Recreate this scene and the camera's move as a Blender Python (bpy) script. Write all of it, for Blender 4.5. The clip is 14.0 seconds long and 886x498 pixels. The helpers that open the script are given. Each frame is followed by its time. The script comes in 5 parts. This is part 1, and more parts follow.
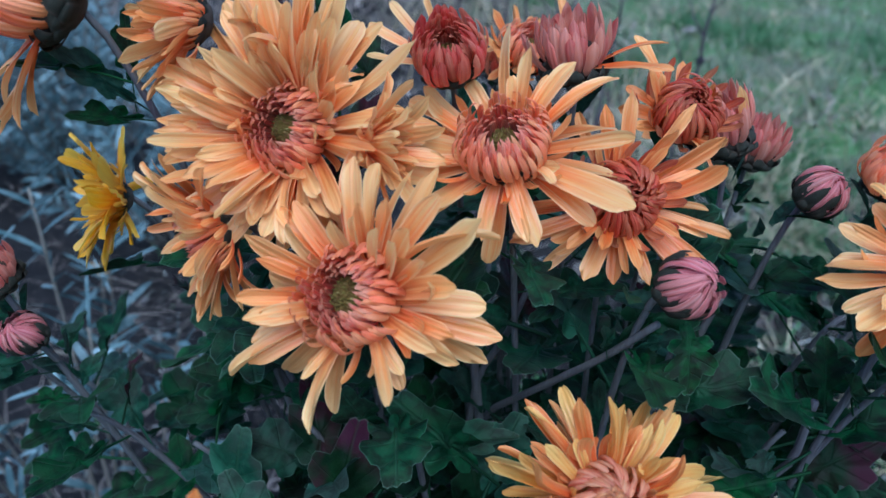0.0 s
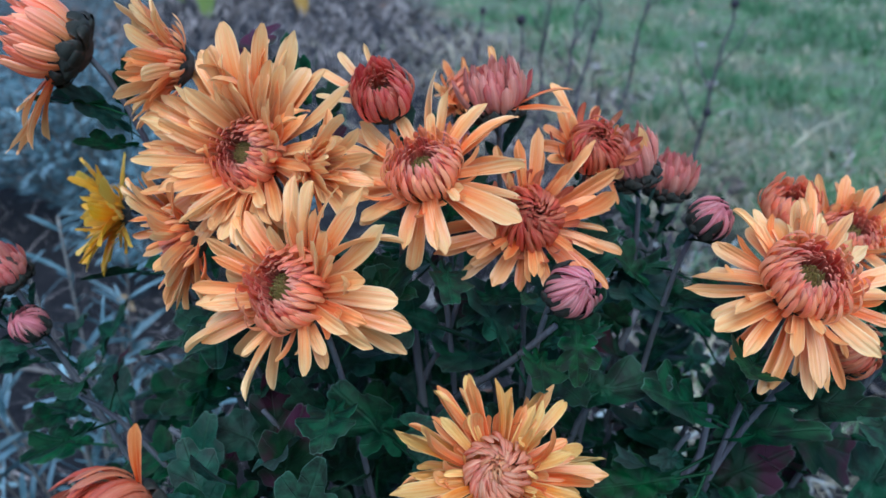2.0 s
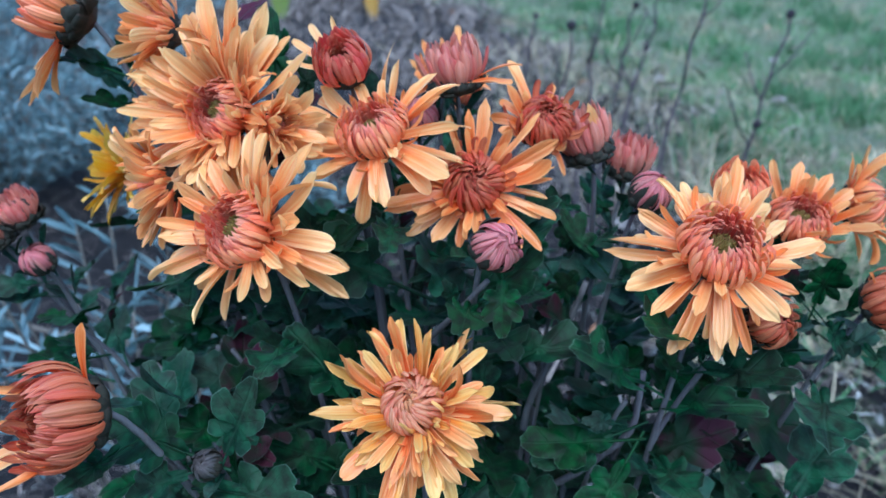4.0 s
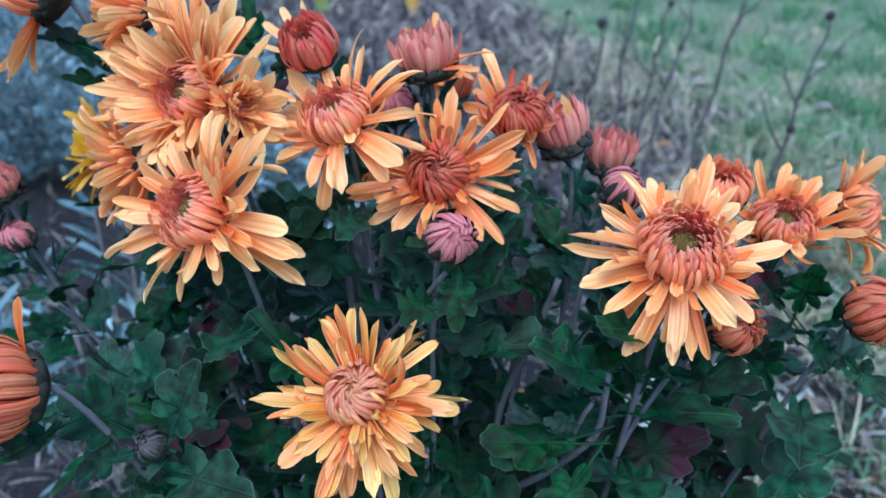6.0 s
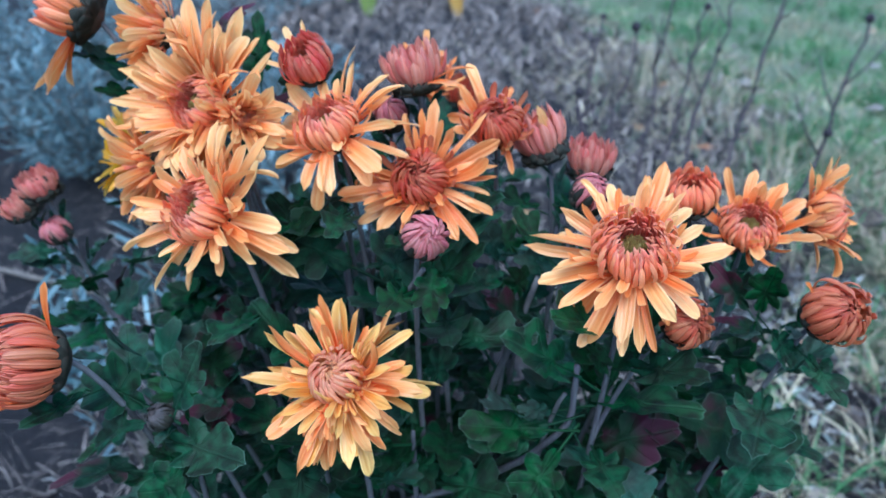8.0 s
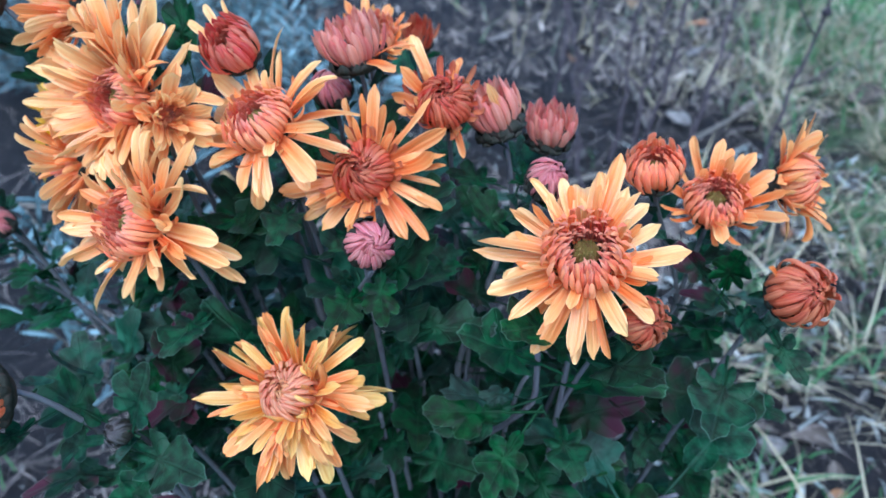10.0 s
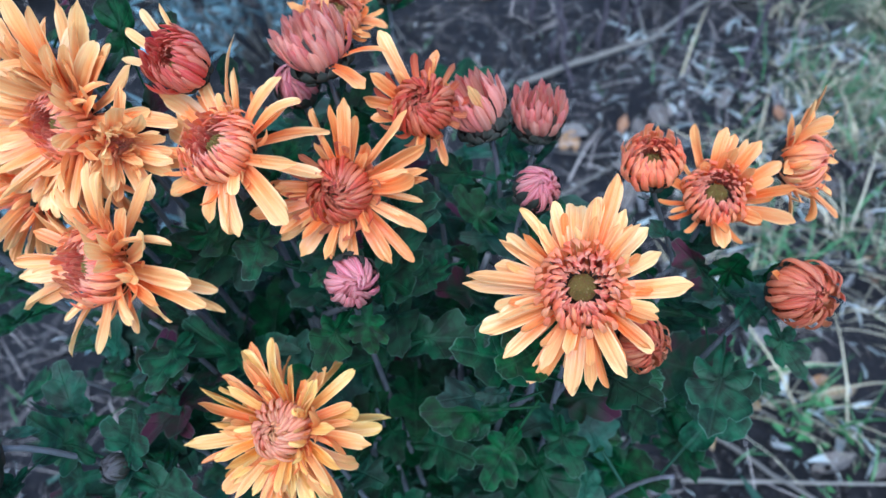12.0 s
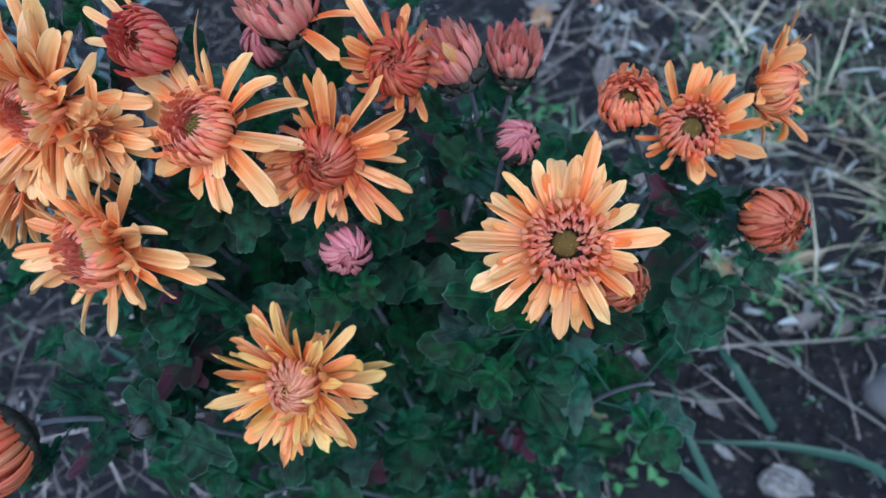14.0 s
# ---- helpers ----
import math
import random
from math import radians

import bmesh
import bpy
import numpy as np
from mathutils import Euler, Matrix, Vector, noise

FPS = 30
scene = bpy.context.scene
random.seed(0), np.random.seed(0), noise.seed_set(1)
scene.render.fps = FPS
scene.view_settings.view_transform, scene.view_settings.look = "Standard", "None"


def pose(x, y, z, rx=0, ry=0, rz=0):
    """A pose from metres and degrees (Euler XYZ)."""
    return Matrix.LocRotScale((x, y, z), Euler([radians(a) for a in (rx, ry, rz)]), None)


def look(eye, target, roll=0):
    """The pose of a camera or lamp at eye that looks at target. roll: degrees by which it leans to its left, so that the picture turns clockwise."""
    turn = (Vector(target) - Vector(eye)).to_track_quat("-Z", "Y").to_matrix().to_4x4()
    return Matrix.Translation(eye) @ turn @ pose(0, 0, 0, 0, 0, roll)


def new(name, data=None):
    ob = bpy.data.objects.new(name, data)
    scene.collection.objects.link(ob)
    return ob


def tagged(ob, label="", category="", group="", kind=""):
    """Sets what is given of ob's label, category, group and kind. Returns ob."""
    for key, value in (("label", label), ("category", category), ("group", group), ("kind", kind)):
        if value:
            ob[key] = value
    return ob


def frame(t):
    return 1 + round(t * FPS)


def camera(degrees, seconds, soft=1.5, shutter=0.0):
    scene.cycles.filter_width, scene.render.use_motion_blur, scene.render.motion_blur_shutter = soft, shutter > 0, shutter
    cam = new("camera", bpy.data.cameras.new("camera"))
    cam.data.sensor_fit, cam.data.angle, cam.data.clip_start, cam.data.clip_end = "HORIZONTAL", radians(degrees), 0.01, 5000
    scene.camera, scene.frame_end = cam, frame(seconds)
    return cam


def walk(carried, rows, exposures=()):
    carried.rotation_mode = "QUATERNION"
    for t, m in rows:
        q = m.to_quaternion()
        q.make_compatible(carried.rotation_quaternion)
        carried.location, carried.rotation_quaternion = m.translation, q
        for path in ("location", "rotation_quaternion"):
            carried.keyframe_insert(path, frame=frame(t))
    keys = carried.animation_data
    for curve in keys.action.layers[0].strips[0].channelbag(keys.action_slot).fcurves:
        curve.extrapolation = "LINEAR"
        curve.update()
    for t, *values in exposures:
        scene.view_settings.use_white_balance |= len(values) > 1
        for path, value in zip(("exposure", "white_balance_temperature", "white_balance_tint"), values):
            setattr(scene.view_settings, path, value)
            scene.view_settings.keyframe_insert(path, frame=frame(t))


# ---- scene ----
cam = camera(66.8, 14.0, 1.5)
cam.data.dof.use_dof, cam.data.dof.focus_distance, cam.data.dof.aperture_fstop = True, 0.24, 11.5
PATH = [
    (0.0, (0.0047, 0.0019, 0.8219), (-0.0108, 0.8637, 0.3149), -0.62),
    (0.5, (0.0216, -0.0097, 0.8249), (-0.0180, 0.8716, 0.3540), -1.82),
    (1.0, (0.0194, -0.0160, 0.8294), (-0.0169, 0.8724, 0.3719), -0.48),
    (1.5, (0.0462, -0.0387, 0.8252), (-0.0091, 0.8602, 0.3906), -1.38),
    (2.0, (0.0444, -0.0402, 0.8295), (-0.0138, 0.8532, 0.3840), -0.44),
    (2.5, (0.0570, -0.0510, 0.8240), (-0.0224, 0.8424, 0.3818), -0.03),
    (5.0, (0.1081, -0.0655, 0.8198), (-0.0619, 0.8188, 0.3850), 0.86),
    (5.5, (0.1135, -0.0629, 0.8185), (-0.0622, 0.8170, 0.3770), 1.21),
    (6.0, (0.1264, -0.0540, 0.8153), (-0.0693, 0.8227, 0.3758), 1.12),
    (6.5, (0.1379, -0.0593, 0.8178), (-0.0856, 0.8188, 0.3947), 0.90),
    (7.0, (0.1516, -0.0602, 0.8200), (-0.0962, 0.8187, 0.4124), 0.58),
    (7.5, (0.1545, -0.0673, 0.8234), (-0.1088, 0.8091, 0.4202), 0.55),
    (8.0, (0.1605, -0.0708, 0.8263), (-0.0984, 0.7899, 0.3880), 0.12),
    (8.5, (0.1609, -0.0610, 0.8394), (-0.0897, 0.7811, 0.3617), -0.45),
    (11.0, (0.1764, -0.0120, 0.8792), (-0.0520, 0.7115, 0.2278), -4.51),
    (11.5, (0.1690, 0.0018, 0.8926), (-0.0507, 0.6970, 0.2082), -5.06),
    (12.0, (0.1615, 0.0241, 0.8978), (-0.0360, 0.6816, 0.1707), -6.30),
    (12.5, (0.1674, 0.0224, 0.8912), (-0.0126, 0.6511, 0.1347), -7.91),
    (13.0, (0.1544, 0.0292, 0.9010), (-0.0018, 0.6262, 0.1142), -9.23),
    (13.5, (0.1627, 0.0432, 0.9080), (0.0040, 0.5932, 0.0881), -10.74),
    (14.0, (0.1572, 0.0442, 0.9270), (0.0044, 0.5599, 0.0840), -10.55),
]
walk(cam, [(t, look(eye, target, roll)) for t, eye, target, roll in PATH], [(0.0, 0.6, 5220, 8), (0.5, 0.5, 5220, 8), (1.0, 0.44, 5220, 8), (1.5, 0.58, 5220, 8), (2.5, 0.8, 5220, 8), (5.0, 1.06, 5220, 8), (7.5, 1.11, 5220, 8), (11.0, 1.32, 5220, 8), (11.5, 1.35, 5220, 8), (12.0, 1.3, 5220, 8), (12.5, 1.22, 5220, 8), (13.0, 0.78, 5220, 8), (14.0, 0.78, 5220, 8)])

# ---- light: a dull, even evening sky ----
SUN_HEIGHT, SUN_TURN = 62.0, 170.0
world = bpy.data.worlds.new("sky")
scene.world = world
world.use_nodes = True
wn, wl = world.node_tree.nodes, world.node_tree.links
sky = wn.new("ShaderNodeTexSky")
sky.sky_type, sky.sun_disc = "NISHITA", False
sky.sun_elevation, sky.sun_rotation = radians(SUN_HEIGHT), radians(SUN_TURN)
sky.air_density, sky.dust_density, sky.ozone_density = 1.0, 1.0, 2.0
wl.new(sky.outputs["Color"], wn["Background"].inputs["Color"])
wn["Background"].inputs["Strength"].default_value = 0.15
sun = new("sun", bpy.data.lights.new("sun", "SUN"))
sun.data.energy, sun.data.angle, sun.data.color = 2.0, radians(55), (0.96, 0.98, 1.0)
sun.matrix_world = look((0, 0, 0), (-math.sin(radians(SUN_TURN)) * math.cos(radians(SUN_HEIGHT)),
                                   -math.cos(radians(SUN_TURN)) * math.cos(radians(SUN_HEIGHT)), -math.sin(radians(SUN_HEIGHT))))


# ---- materials ----
class Nodes:
    """A small wrapper that strings shader nodes together."""

    def __init__(self, name, rough=0.5, spec=0.5):
        self.mat = bpy.data.materials.new(name)
        self.mat.use_nodes = True
        self.tree = self.mat.node_tree
        self.bsdf = self.tree.nodes["Principled BSDF"]
        self.out = self.tree.nodes["Material Output"]
        self.bsdf.inputs["Roughness"].default_value = rough
        self.bsdf.inputs["Specular IOR Level"].default_value = spec

    def node(self, kind, **inputs):
        n = self.tree.nodes.new(kind)
        for key, value in inputs.items():
            self.feed(n.inputs[key.replace("_", " ")], value)
        return n

    def feed(self, socket, value):
        if isinstance(value, bpy.types.NodeSocket):
            self.tree.links.new(value, socket)
        else:
            socket.default_value = value

    def noise(self, vector, scale, detail=3.0, rough=0.55):
        return self.node("ShaderNodeTexNoise", Vector=vector, Scale=scale, Detail=detail, Roughness=rough).outputs["Fac"]

    def math(self, op, a, b=0.0, c=0.0):
        n = self.tree.nodes.new("ShaderNodeMath")
        n.operation = op
        for socket, value in zip(n.inputs, (a, b, c)):
            self.feed(socket, value)
        return n.outputs[0]

    def span(self, value, lo, hi, to_lo=0.0, to_hi=1.0):
        n = self.node("ShaderNodeMapRange", Value=value)
        for key, v in (("From Min", lo), ("From Max", hi), ("To Min", to_lo), ("To Max", to_hi)):
            n.inputs[key].default_value = v
        return n.outputs["Result"]

    def mix(self, fac, a, b, blend="MIX"):
        n = self.tree.nodes.new("ShaderNodeMix")
        n.data_type, n.blend_type = "RGBA", blend
        self.feed(n.inputs[0], fac)
        for k, value in ((6, a), (7, b)):
            self.feed(n.inputs[k], (*value, 1.0) if isinstance(value, tuple) and len(value) == 3 else value)
        return n.outputs[2]

    def ramp(self, fac, *stops):
        n = self.tree.nodes.new("ShaderNodeValToRGB")
        self.feed(n.inputs[0], fac)
        el = n.color_ramp.elements
        while len(el) < len(stops):
            el.new(0.5)
        for e, (at, colour) in zip(el, stops):
            e.position, e.color = at, (*colour, 1.0)
        return n.outputs["Color"]

    def coords(self, which="Object"):
        return self.node("ShaderNodeTexCoord").outputs[which]

    def uv(self):
        s = self.node("ShaderNodeSeparateXYZ", Vector=self.coords("UV"))
        return s.outputs[0], s.outputs[1]

    def join(self, x, y, z=0.0):
        return self.node("ShaderNodeCombineXYZ", X=x, Y=y, Z=z).outputs[0]

    def random(self):
        return self.node("ShaderNodeObjectInfo").outputs["Random"]

    def attribute(self, name):
        a = self.node("ShaderNodeAttribute")
        a.attribute_name = name
        return a.outputs["Fac"]

    def island(self):
        return self.node("ShaderNodeNewGeometry").outputs["Random Per Island"]

    def shade(self, colour, height=None, bump=0.3, distance=0.001, thin=0.0, rough=None):
        self.feed(self.bsdf.inputs["Base Color"], colour)
        if rough is not None:
            self.feed(self.bsdf.inputs["Roughness"], rough)
        if height is not None:
            b = self.node("ShaderNodeBump", Height=height, Strength=bump, Distance=distance)
            self.feed(self.bsdf.inputs["Normal"], b.outputs[0])
        if thin:
            t = self.node("ShaderNodeBsdfTranslucent", Color=colour)
            m = self.node("ShaderNodeMixShader", Fac=thin)
            self.tree.links.new(self.bsdf.outputs[0], m.inputs[1])
            self.tree.links.new(t.outputs[0], m.inputs[2])
            self.tree.links.new(m.outputs[0], self.out.inputs["Surface"])
        return self.mat


def petal_material(name, base, middle, tip, edge, rough=0.3, joined=False, rims=0.5, keel=0.0):
    """Petal skin: colour runs from claw to tip, fine lengthwise veins, paler rims, blotches of fading."""
    n = Nodes(name, rough, 0.55)
    u, v = n.uv()
    r = n.island() if joined else n.random()
    shift = n.math("ADD", v, n.span(n.noise(n.join(u, v, n.math("MULTIPLY", r, 40.0)), 2.5), 0.3, 0.7, -0.16, 0.16))
    run = n.ramp(shift, (0.1, base), (0.5, middle), (0.94, tip))
    veins = n.noise(n.join(n.math("MULTIPLY", u, 16.0), n.math("MULTIPLY", v, 0.9), n.math("MULTIPLY", r, 60.0)), 1.0, 4.0)
    run = n.mix(n.span(veins, 0.47, 0.68, 0.0, 0.45), run, edge)
    lines = n.noise(n.join(n.math("MULTIPLY", u, 30.0), n.math("MULTIPLY", v, 1.6), n.math("MULTIPLY", r, 90.0)), 1.0, 3.0)
    run = n.mix(n.span(lines, 0.48, 0.7, 0.0, 0.55), run, base)
    rim = n.math("ABSOLUTE", n.math("SUBTRACT", n.math("MULTIPLY", u, 2.0), 1.0))
    run = n.mix(n.span(rim, 0.72, 1.0, 0.0, rims), run, edge)
    # pale middle: the petal's lighter outer face plus a highlight painted into the colour
    if keel:
        run = n.mix(n.span(n.math("ADD", rim, n.span(veins, 0.3, 0.7, -0.25, 0.25)), 0.75, 0.1, 0.0, keel), run, edge)
    hsv = n.node("ShaderNodeHueSaturation", Hue=n.span(r, 0, 1, 0.488, 0.512), Saturation=n.span(r, 0, 1, 1.04, 0.94),
                 Value=n.span(n.math("FRACT", n.math("MULTIPLY", r, 7.3)), 0, 1, 0.86, 1.12), Color=run)
    folds = n.math("ADD", n.math("MULTIPLY", n.math("COSINE", n.math("MULTIPLY", u, 18.8)), 0.5), n.math("MULTIPLY", veins, 0.9))
    return n.shade(hsv.outputs[0], folds, 0.7, 0.0003, 0.36)


GOLD = petal_material("petal_gold", (0.90, 0.17, 0.036), (0.94, 0.34, 0.075), (0.95, 0.56, 0.19), (0.96, 0.74, 0.38))
APRICOT = petal_material("petal_apricot", (0.84, 0.20, 0.03), (0.92, 0.38, 0.055), (0.96, 0.57, 0.14), (0.97, 0.74, 0.30))
ORANGE = petal_material("petal_orange", (0.87, 0.16, 0.035), (0.93, 0.265, 0.055), (0.95, 0.43, 0.12), (0.97, 0.63, 0.28))
CORAL = petal_material("petal_coral", (0.95, 0.33, 0.065), (0.96, 0.29, 0.085), (0.96, 0.26, 0.115), (0.98, 0.58, 0.36), rims=0.5, keel=0.12)
FADED = petal_material("petal_faded", (0.88, 0.30, 0.08), (0.80, 0.25, 0.10), (0.68, 0.17, 0.09), (0.96, 0.62, 0.38), rims=0.25, keel=0.45)
RED = petal_material("petal_red", (0.74, 0.15, 0.045), (0.62, 0.09, 0.03), (0.42, 0.04, 0.02), (0.88, 0.32, 0.16), rims=0.25, keel=0.3)
CRIMSON = petal_material("petal_crimson", (0.78, 0.14, 0.055), (0.70, 0.09, 0.045), (0.60, 0.075, 0.05), (0.92, 0.38, 0.25), rims=0.25, keel=0.3)
TIPS = petal_material("floret_coral", (0.56, 0.05, 0.03), (0.88, 0.15, 0.075), (0.97, 0.35, 0.20), (0.98, 0.68, 0.48), joined=True, rims=0.5, keel=0.15)
TIPS_RED = petal_material("floret_red", (0.14, 0.008, 0.008), (0.38, 0.04, 0.022), (0.62, 0.13, 0.065), (0.84, 0.36, 0.22), joined=True)
TIPS_FADED = petal_material("floret_faded", (0.50, 0.10, 0.04), (0.76, 0.24, 0.09), (0.91, 0.41, 0.17), (0.96, 0.62, 0.36), joined=True)
TIPS_YELLOW = petal_material("floret_yellow", (0.80, 0.34, 0.02), (0.88, 0.48, 0.03), (0.92, 0.6, 0.08), (0.93, 0.7, 0.2), joined=True)
PINK = petal_material("petal_pink", (0.44, 0.10, 0.09), (0.62, 0.13, 0.12), (0.58, 0.09, 0.10), (0.92, 0.58, 0.53), rims=0.5, keel=0.3)
ROSE = petal_material("petal_rose", (0.68, 0.23, 0.15), (0.70, 0.20, 0.135), (0.66, 0.16, 0.11), (0.88, 0.48, 0.37), rims=0.25, keel=0.35)
RUST = petal_material("petal_rust", (0.74, 0.19, 0.055), (0.64, 0.13, 0.042), (0.46, 0.065, 0.03), (0.88, 0.38, 0.2), rims=0.25, keel=0.3)
GREENISH = petal_material("petal_green", (0.05, 0.06, 0.05), (0.09, 0.09, 0.08), (0.12, 0.1, 0.1), (0.2, 0.2, 0.19))
YELLOW = petal_material("petal_yellow", (0.96, 0.38, 0.008), (0.98, 0.47, 0.012), (0.98, 0.55, 0.025), (0.98, 0.68, 0.10))


def eye_material():
    n = Nodes("eye_florets", 0.7, 0.3)
    c = n.coords()
    spots = n.node("ShaderNodeTexVoronoi", Vector=c, Scale=900.0).outputs["Distance"]
    col = n.ramp(n.island(), (0.0, (0.24, 0.17, 0.03)), (0.4, (0.44, 0.34, 0.07)), (0.7, (0.34, 0.15, 0.05)), (1.0, (0.62, 0.54, 0.18)))
    return n.shade(n.mix(n.span(n.noise(c, 250), 0.45, 0.7, 0.0, 0.5), col, (0.24, 0.22, 0.06)), spots, 0.8, 0.0008)


EYE = eye_material()


def bract_material():
    n = Nodes("bract_scales", 0.7, 0.2)
    u, v = n.uv()
    rim = n.math("ABSOLUTE", n.math("SUBTRACT", n.math("MULTIPLY", u, 2.0), 1.0))
    col = n.ramp(n.noise(n.coords(), 320), (0.35, (0.008, 0.008, 0.006)), (0.6, (0.030, 0.033, 0.022)), (0.8, (0.075, 0.062, 0.050)))
    return n.shade(n.mix(n.span(rim, 0.7, 1.0, 0.0, 0.6), col, (0.09, 0.065, 0.05)), n.noise(n.coords(), 700), 0.4)


BRACT = bract_material()


def stem_material():
    n = Nodes("stem_skin", 0.62, 0.35)
    c = n.coords()
    col = n.ramp(n.noise(c, 14, 4), (0.3, (0.06, 0.05, 0.07)), (0.5, (0.09, 0.09, 0.09)), (0.72, (0.14, 0.14, 0.145)))
    streak = n.noise(n.node("ShaderNodeMapping", Vector=c, Scale=(1100, 1100, 60)).outputs[0], 1.0, 2)
    return n.shade(n.mix(n.span(streak, 0.4, 0.7, 0, 0.5), col, (0.16, 0.17, 0.175)), streak, 0.5, 0.0008)


STEM = stem_material()


def leaf_material(name, dark, light, flush, flush_amount):
    """Leaf skin in leaf coordinates: midrib and side veins, mottling, a flush of another colour towards the tip, pale felted rim."""
    n = Nodes(name, 0.55, 0.1)
    u, v = n.uv()
    r = n.random()
    seed = n.math("MULTIPLY", r, 50.0)
    across = n.math("ABSOLUTE", n.math("SUBTRACT", u, 0.5))
    slant = n.math("SUBTRACT", v, n.math("MULTIPLY", across, 0.85))
    saw = n.math("ABSOLUTE", n.math("SUBTRACT", n.math("FRACT", n.math("MULTIPLY", slant, 4.6)), 0.5))
    side = n.span(saw, 0.0, 0.05, 1.0, 0.0)
    rib = n.span(across, 0.004, 0.016, 1.0, 0.0)
    vein = n.math("MAXIMUM", rib, n.math("MULTIPLY", side, 0.55))
    mottle = n.noise(n.join(u, v, seed), 7.0, 5)
    col = n.mix(n.span(mottle, 0.4, 0.62), dark, light)
    fine = n.noise(n.join(u, v, seed), 60.0, 3)
    col = n.mix(n.span(fine, 0.5, 0.75, 0.0, 0.2), col, (0.04, 0.09, 0.055))
    blot = n.math("ADD", n.noise(n.join(u, v, seed), 2.2, 3), n.math("MULTIPLY", v, 0.32))
    col = n.mix(n.math("MULTIPLY", n.span(blot, 0.62, 0.80), flush_amount), col, flush)
    col = n.mix(n.math("MULTIPLY", vein, 0.22), col, (0.035, 0.085, 0.045))
    col = n.mix(n.span(n.attribute("rim"), 0.95, 1.0, 0.0, 0.38), col, (0.15, 0.25, 0.18))
    hsv = n.node("ShaderNodeHueSaturation", Hue=n.span(r, 0, 1, 0.485, 0.515), Saturation=n.span(r, 0, 1, 1.05, 0.9),
                 Value=n.span(n.math("FRACT", n.math("MULTIPLY", r, 9.7)), 0, 1, 0.75, 1.3), Color=col)
    relief = n.math("SUBTRACT", n.math("MULTIPLY", mottle, 0.7), n.math("MULTIPLY", vein, 0.8))
    return n.shade(hsv.outputs[0], n.math("ADD", relief, n.math("MULTIPLY", fine, 0.3)), 0.6, 0.0012, 0.12,
                   n.span(fine, 0.3, 0.7, 0.42, 0.6))


LEAF = leaf_material("leaf_green", (0.002, 0.018, 0.007), (0.008, 0.062, 0.021), (0.06, 0.020, 0.028), 0.15)
LEAF_PURPLE = leaf_material("leaf_purple", (0.004, 0.018, 0.008), (0.010, 0.036, 0.015), (0.050, 0.010, 0.022), 0.95)
LEAF_PALE = leaf_material("leaf_pale", (0.007, 0.034, 0.020), (0.022, 0.080, 0.048), (0.08, 0.035, 0.045), 0.2)


def blade_material(name, stops, rough=0.55, thin=0.15, patch=None):
    n = Nodes(name, rough, 0.3)
    col = n.ramp(n.island(), *stops)
    if patch:
        col = n.mix(n.span(n.noise(n.coords(), 2.6, 5), 0.44, 0.58, 0.0, 0.8), col, patch)
    col = n.mix(n.span(n.noise(n.coords(), 45, 3), 0.35, 0.7, 0.0, 0.45), col, stops[-1][1])
    return n.shade(col, n.noise(n.coords(), 260, 2), 0.25, 0.001, thin)


GRASS = blade_material("grass_blades", ((0.0, (0.025, 0.13, 0.035)), (0.45, (0.06, 0.215, 0.06)), (0.7, (0.13, 0.28, 0.11)), (0.85, (0.30, 0.31, 0.22)), (1.0, (0.44, 0.42, 0.34))), 0.55, 0.15, (0.20, 0.215, 0.165))
CRUMB = blade_material("soil_crumb", ((0.0, (0.004, 0.0035, 0.0035)), (0.7, (0.014, 0.012, 0.011)), (1.0, (0.045, 0.039, 0.034))), 0.9, 0.0)
MEADOW = blade_material("meadow_blades", ((0.0, (0.018, 0.075, 0.025)), (0.5, (0.045, 0.165, 0.05)), (1.0, (0.14, 0.26, 0.12))), 0.5, 0.2)
STRAW = blade_material("dry_straw", ((0.0, (0.05, 0.042, 0.03)), (0.35, (0.17, 0.145, 0.085)), (0.75, (0.40, 0.35, 0.215)), (1.0, (0.58, 0.52, 0.36))), 0.65, 0.1)
SCRAP = blade_material("leaf_scraps", ((0.0, (0.05, 0.045, 0.045)), (0.4, (0.15, 0.16, 0.15)), (0.75, (0.26, 0.32, 0.30)), (1.0, (0.48, 0.48, 0.44))), 0.6, 0.1)
SILVER = blade_material("silver_foliage", ((0.0, (0.006, 0.020, 0.022)), (0.45, (0.03, 0.08, 0.088)), (0.8, (0.12, 0.21, 0.225)), (1.0, (0.34, 0.47, 0.49))), 0.7, 0.1)
IRIS = blade_material("iris_green", ((0.0, (0.10, 0.22, 0.05)), (0.6, (0.17, 0.27, 0.06)), (1.0, (0.40, 0.38, 0.09))), 0.5, 0.2)
IRIS_GOLD = blade_material("iris_gold", ((0.0, (0.34, 0.26, 0.05)), (0.5, (0.48, 0.28, 0.05)), (1.0, (0.55, 0.33, 0.10))), 0.5, 0.2)
DEBRIS = blade_material("withered_growth", ((0.0, (0.014, 0.011, 0.011)), (0.45, (0.055, 0.044, 0.042)), (0.8, (0.21, 0.175, 0.155)), (1.0, (0.48, 0.42, 0.36))), 0.75, 0.0)
BROAD = blade_material("broad_grass", ((0.0, (0.014, 0.05, 0.03)), (0.5, (0.022, 0.065, 0.04)), (1.0, (0.035, 0.08, 0.05))), 0.45, 0.15)
WEED = blade_material("weed_leaves", ((0.0, (0.03, 0.11, 0.03)), (0.6, (0.05, 0.17, 0.045)), (1.0, (0.08, 0.2, 0.07))), 0.5, 0.15)


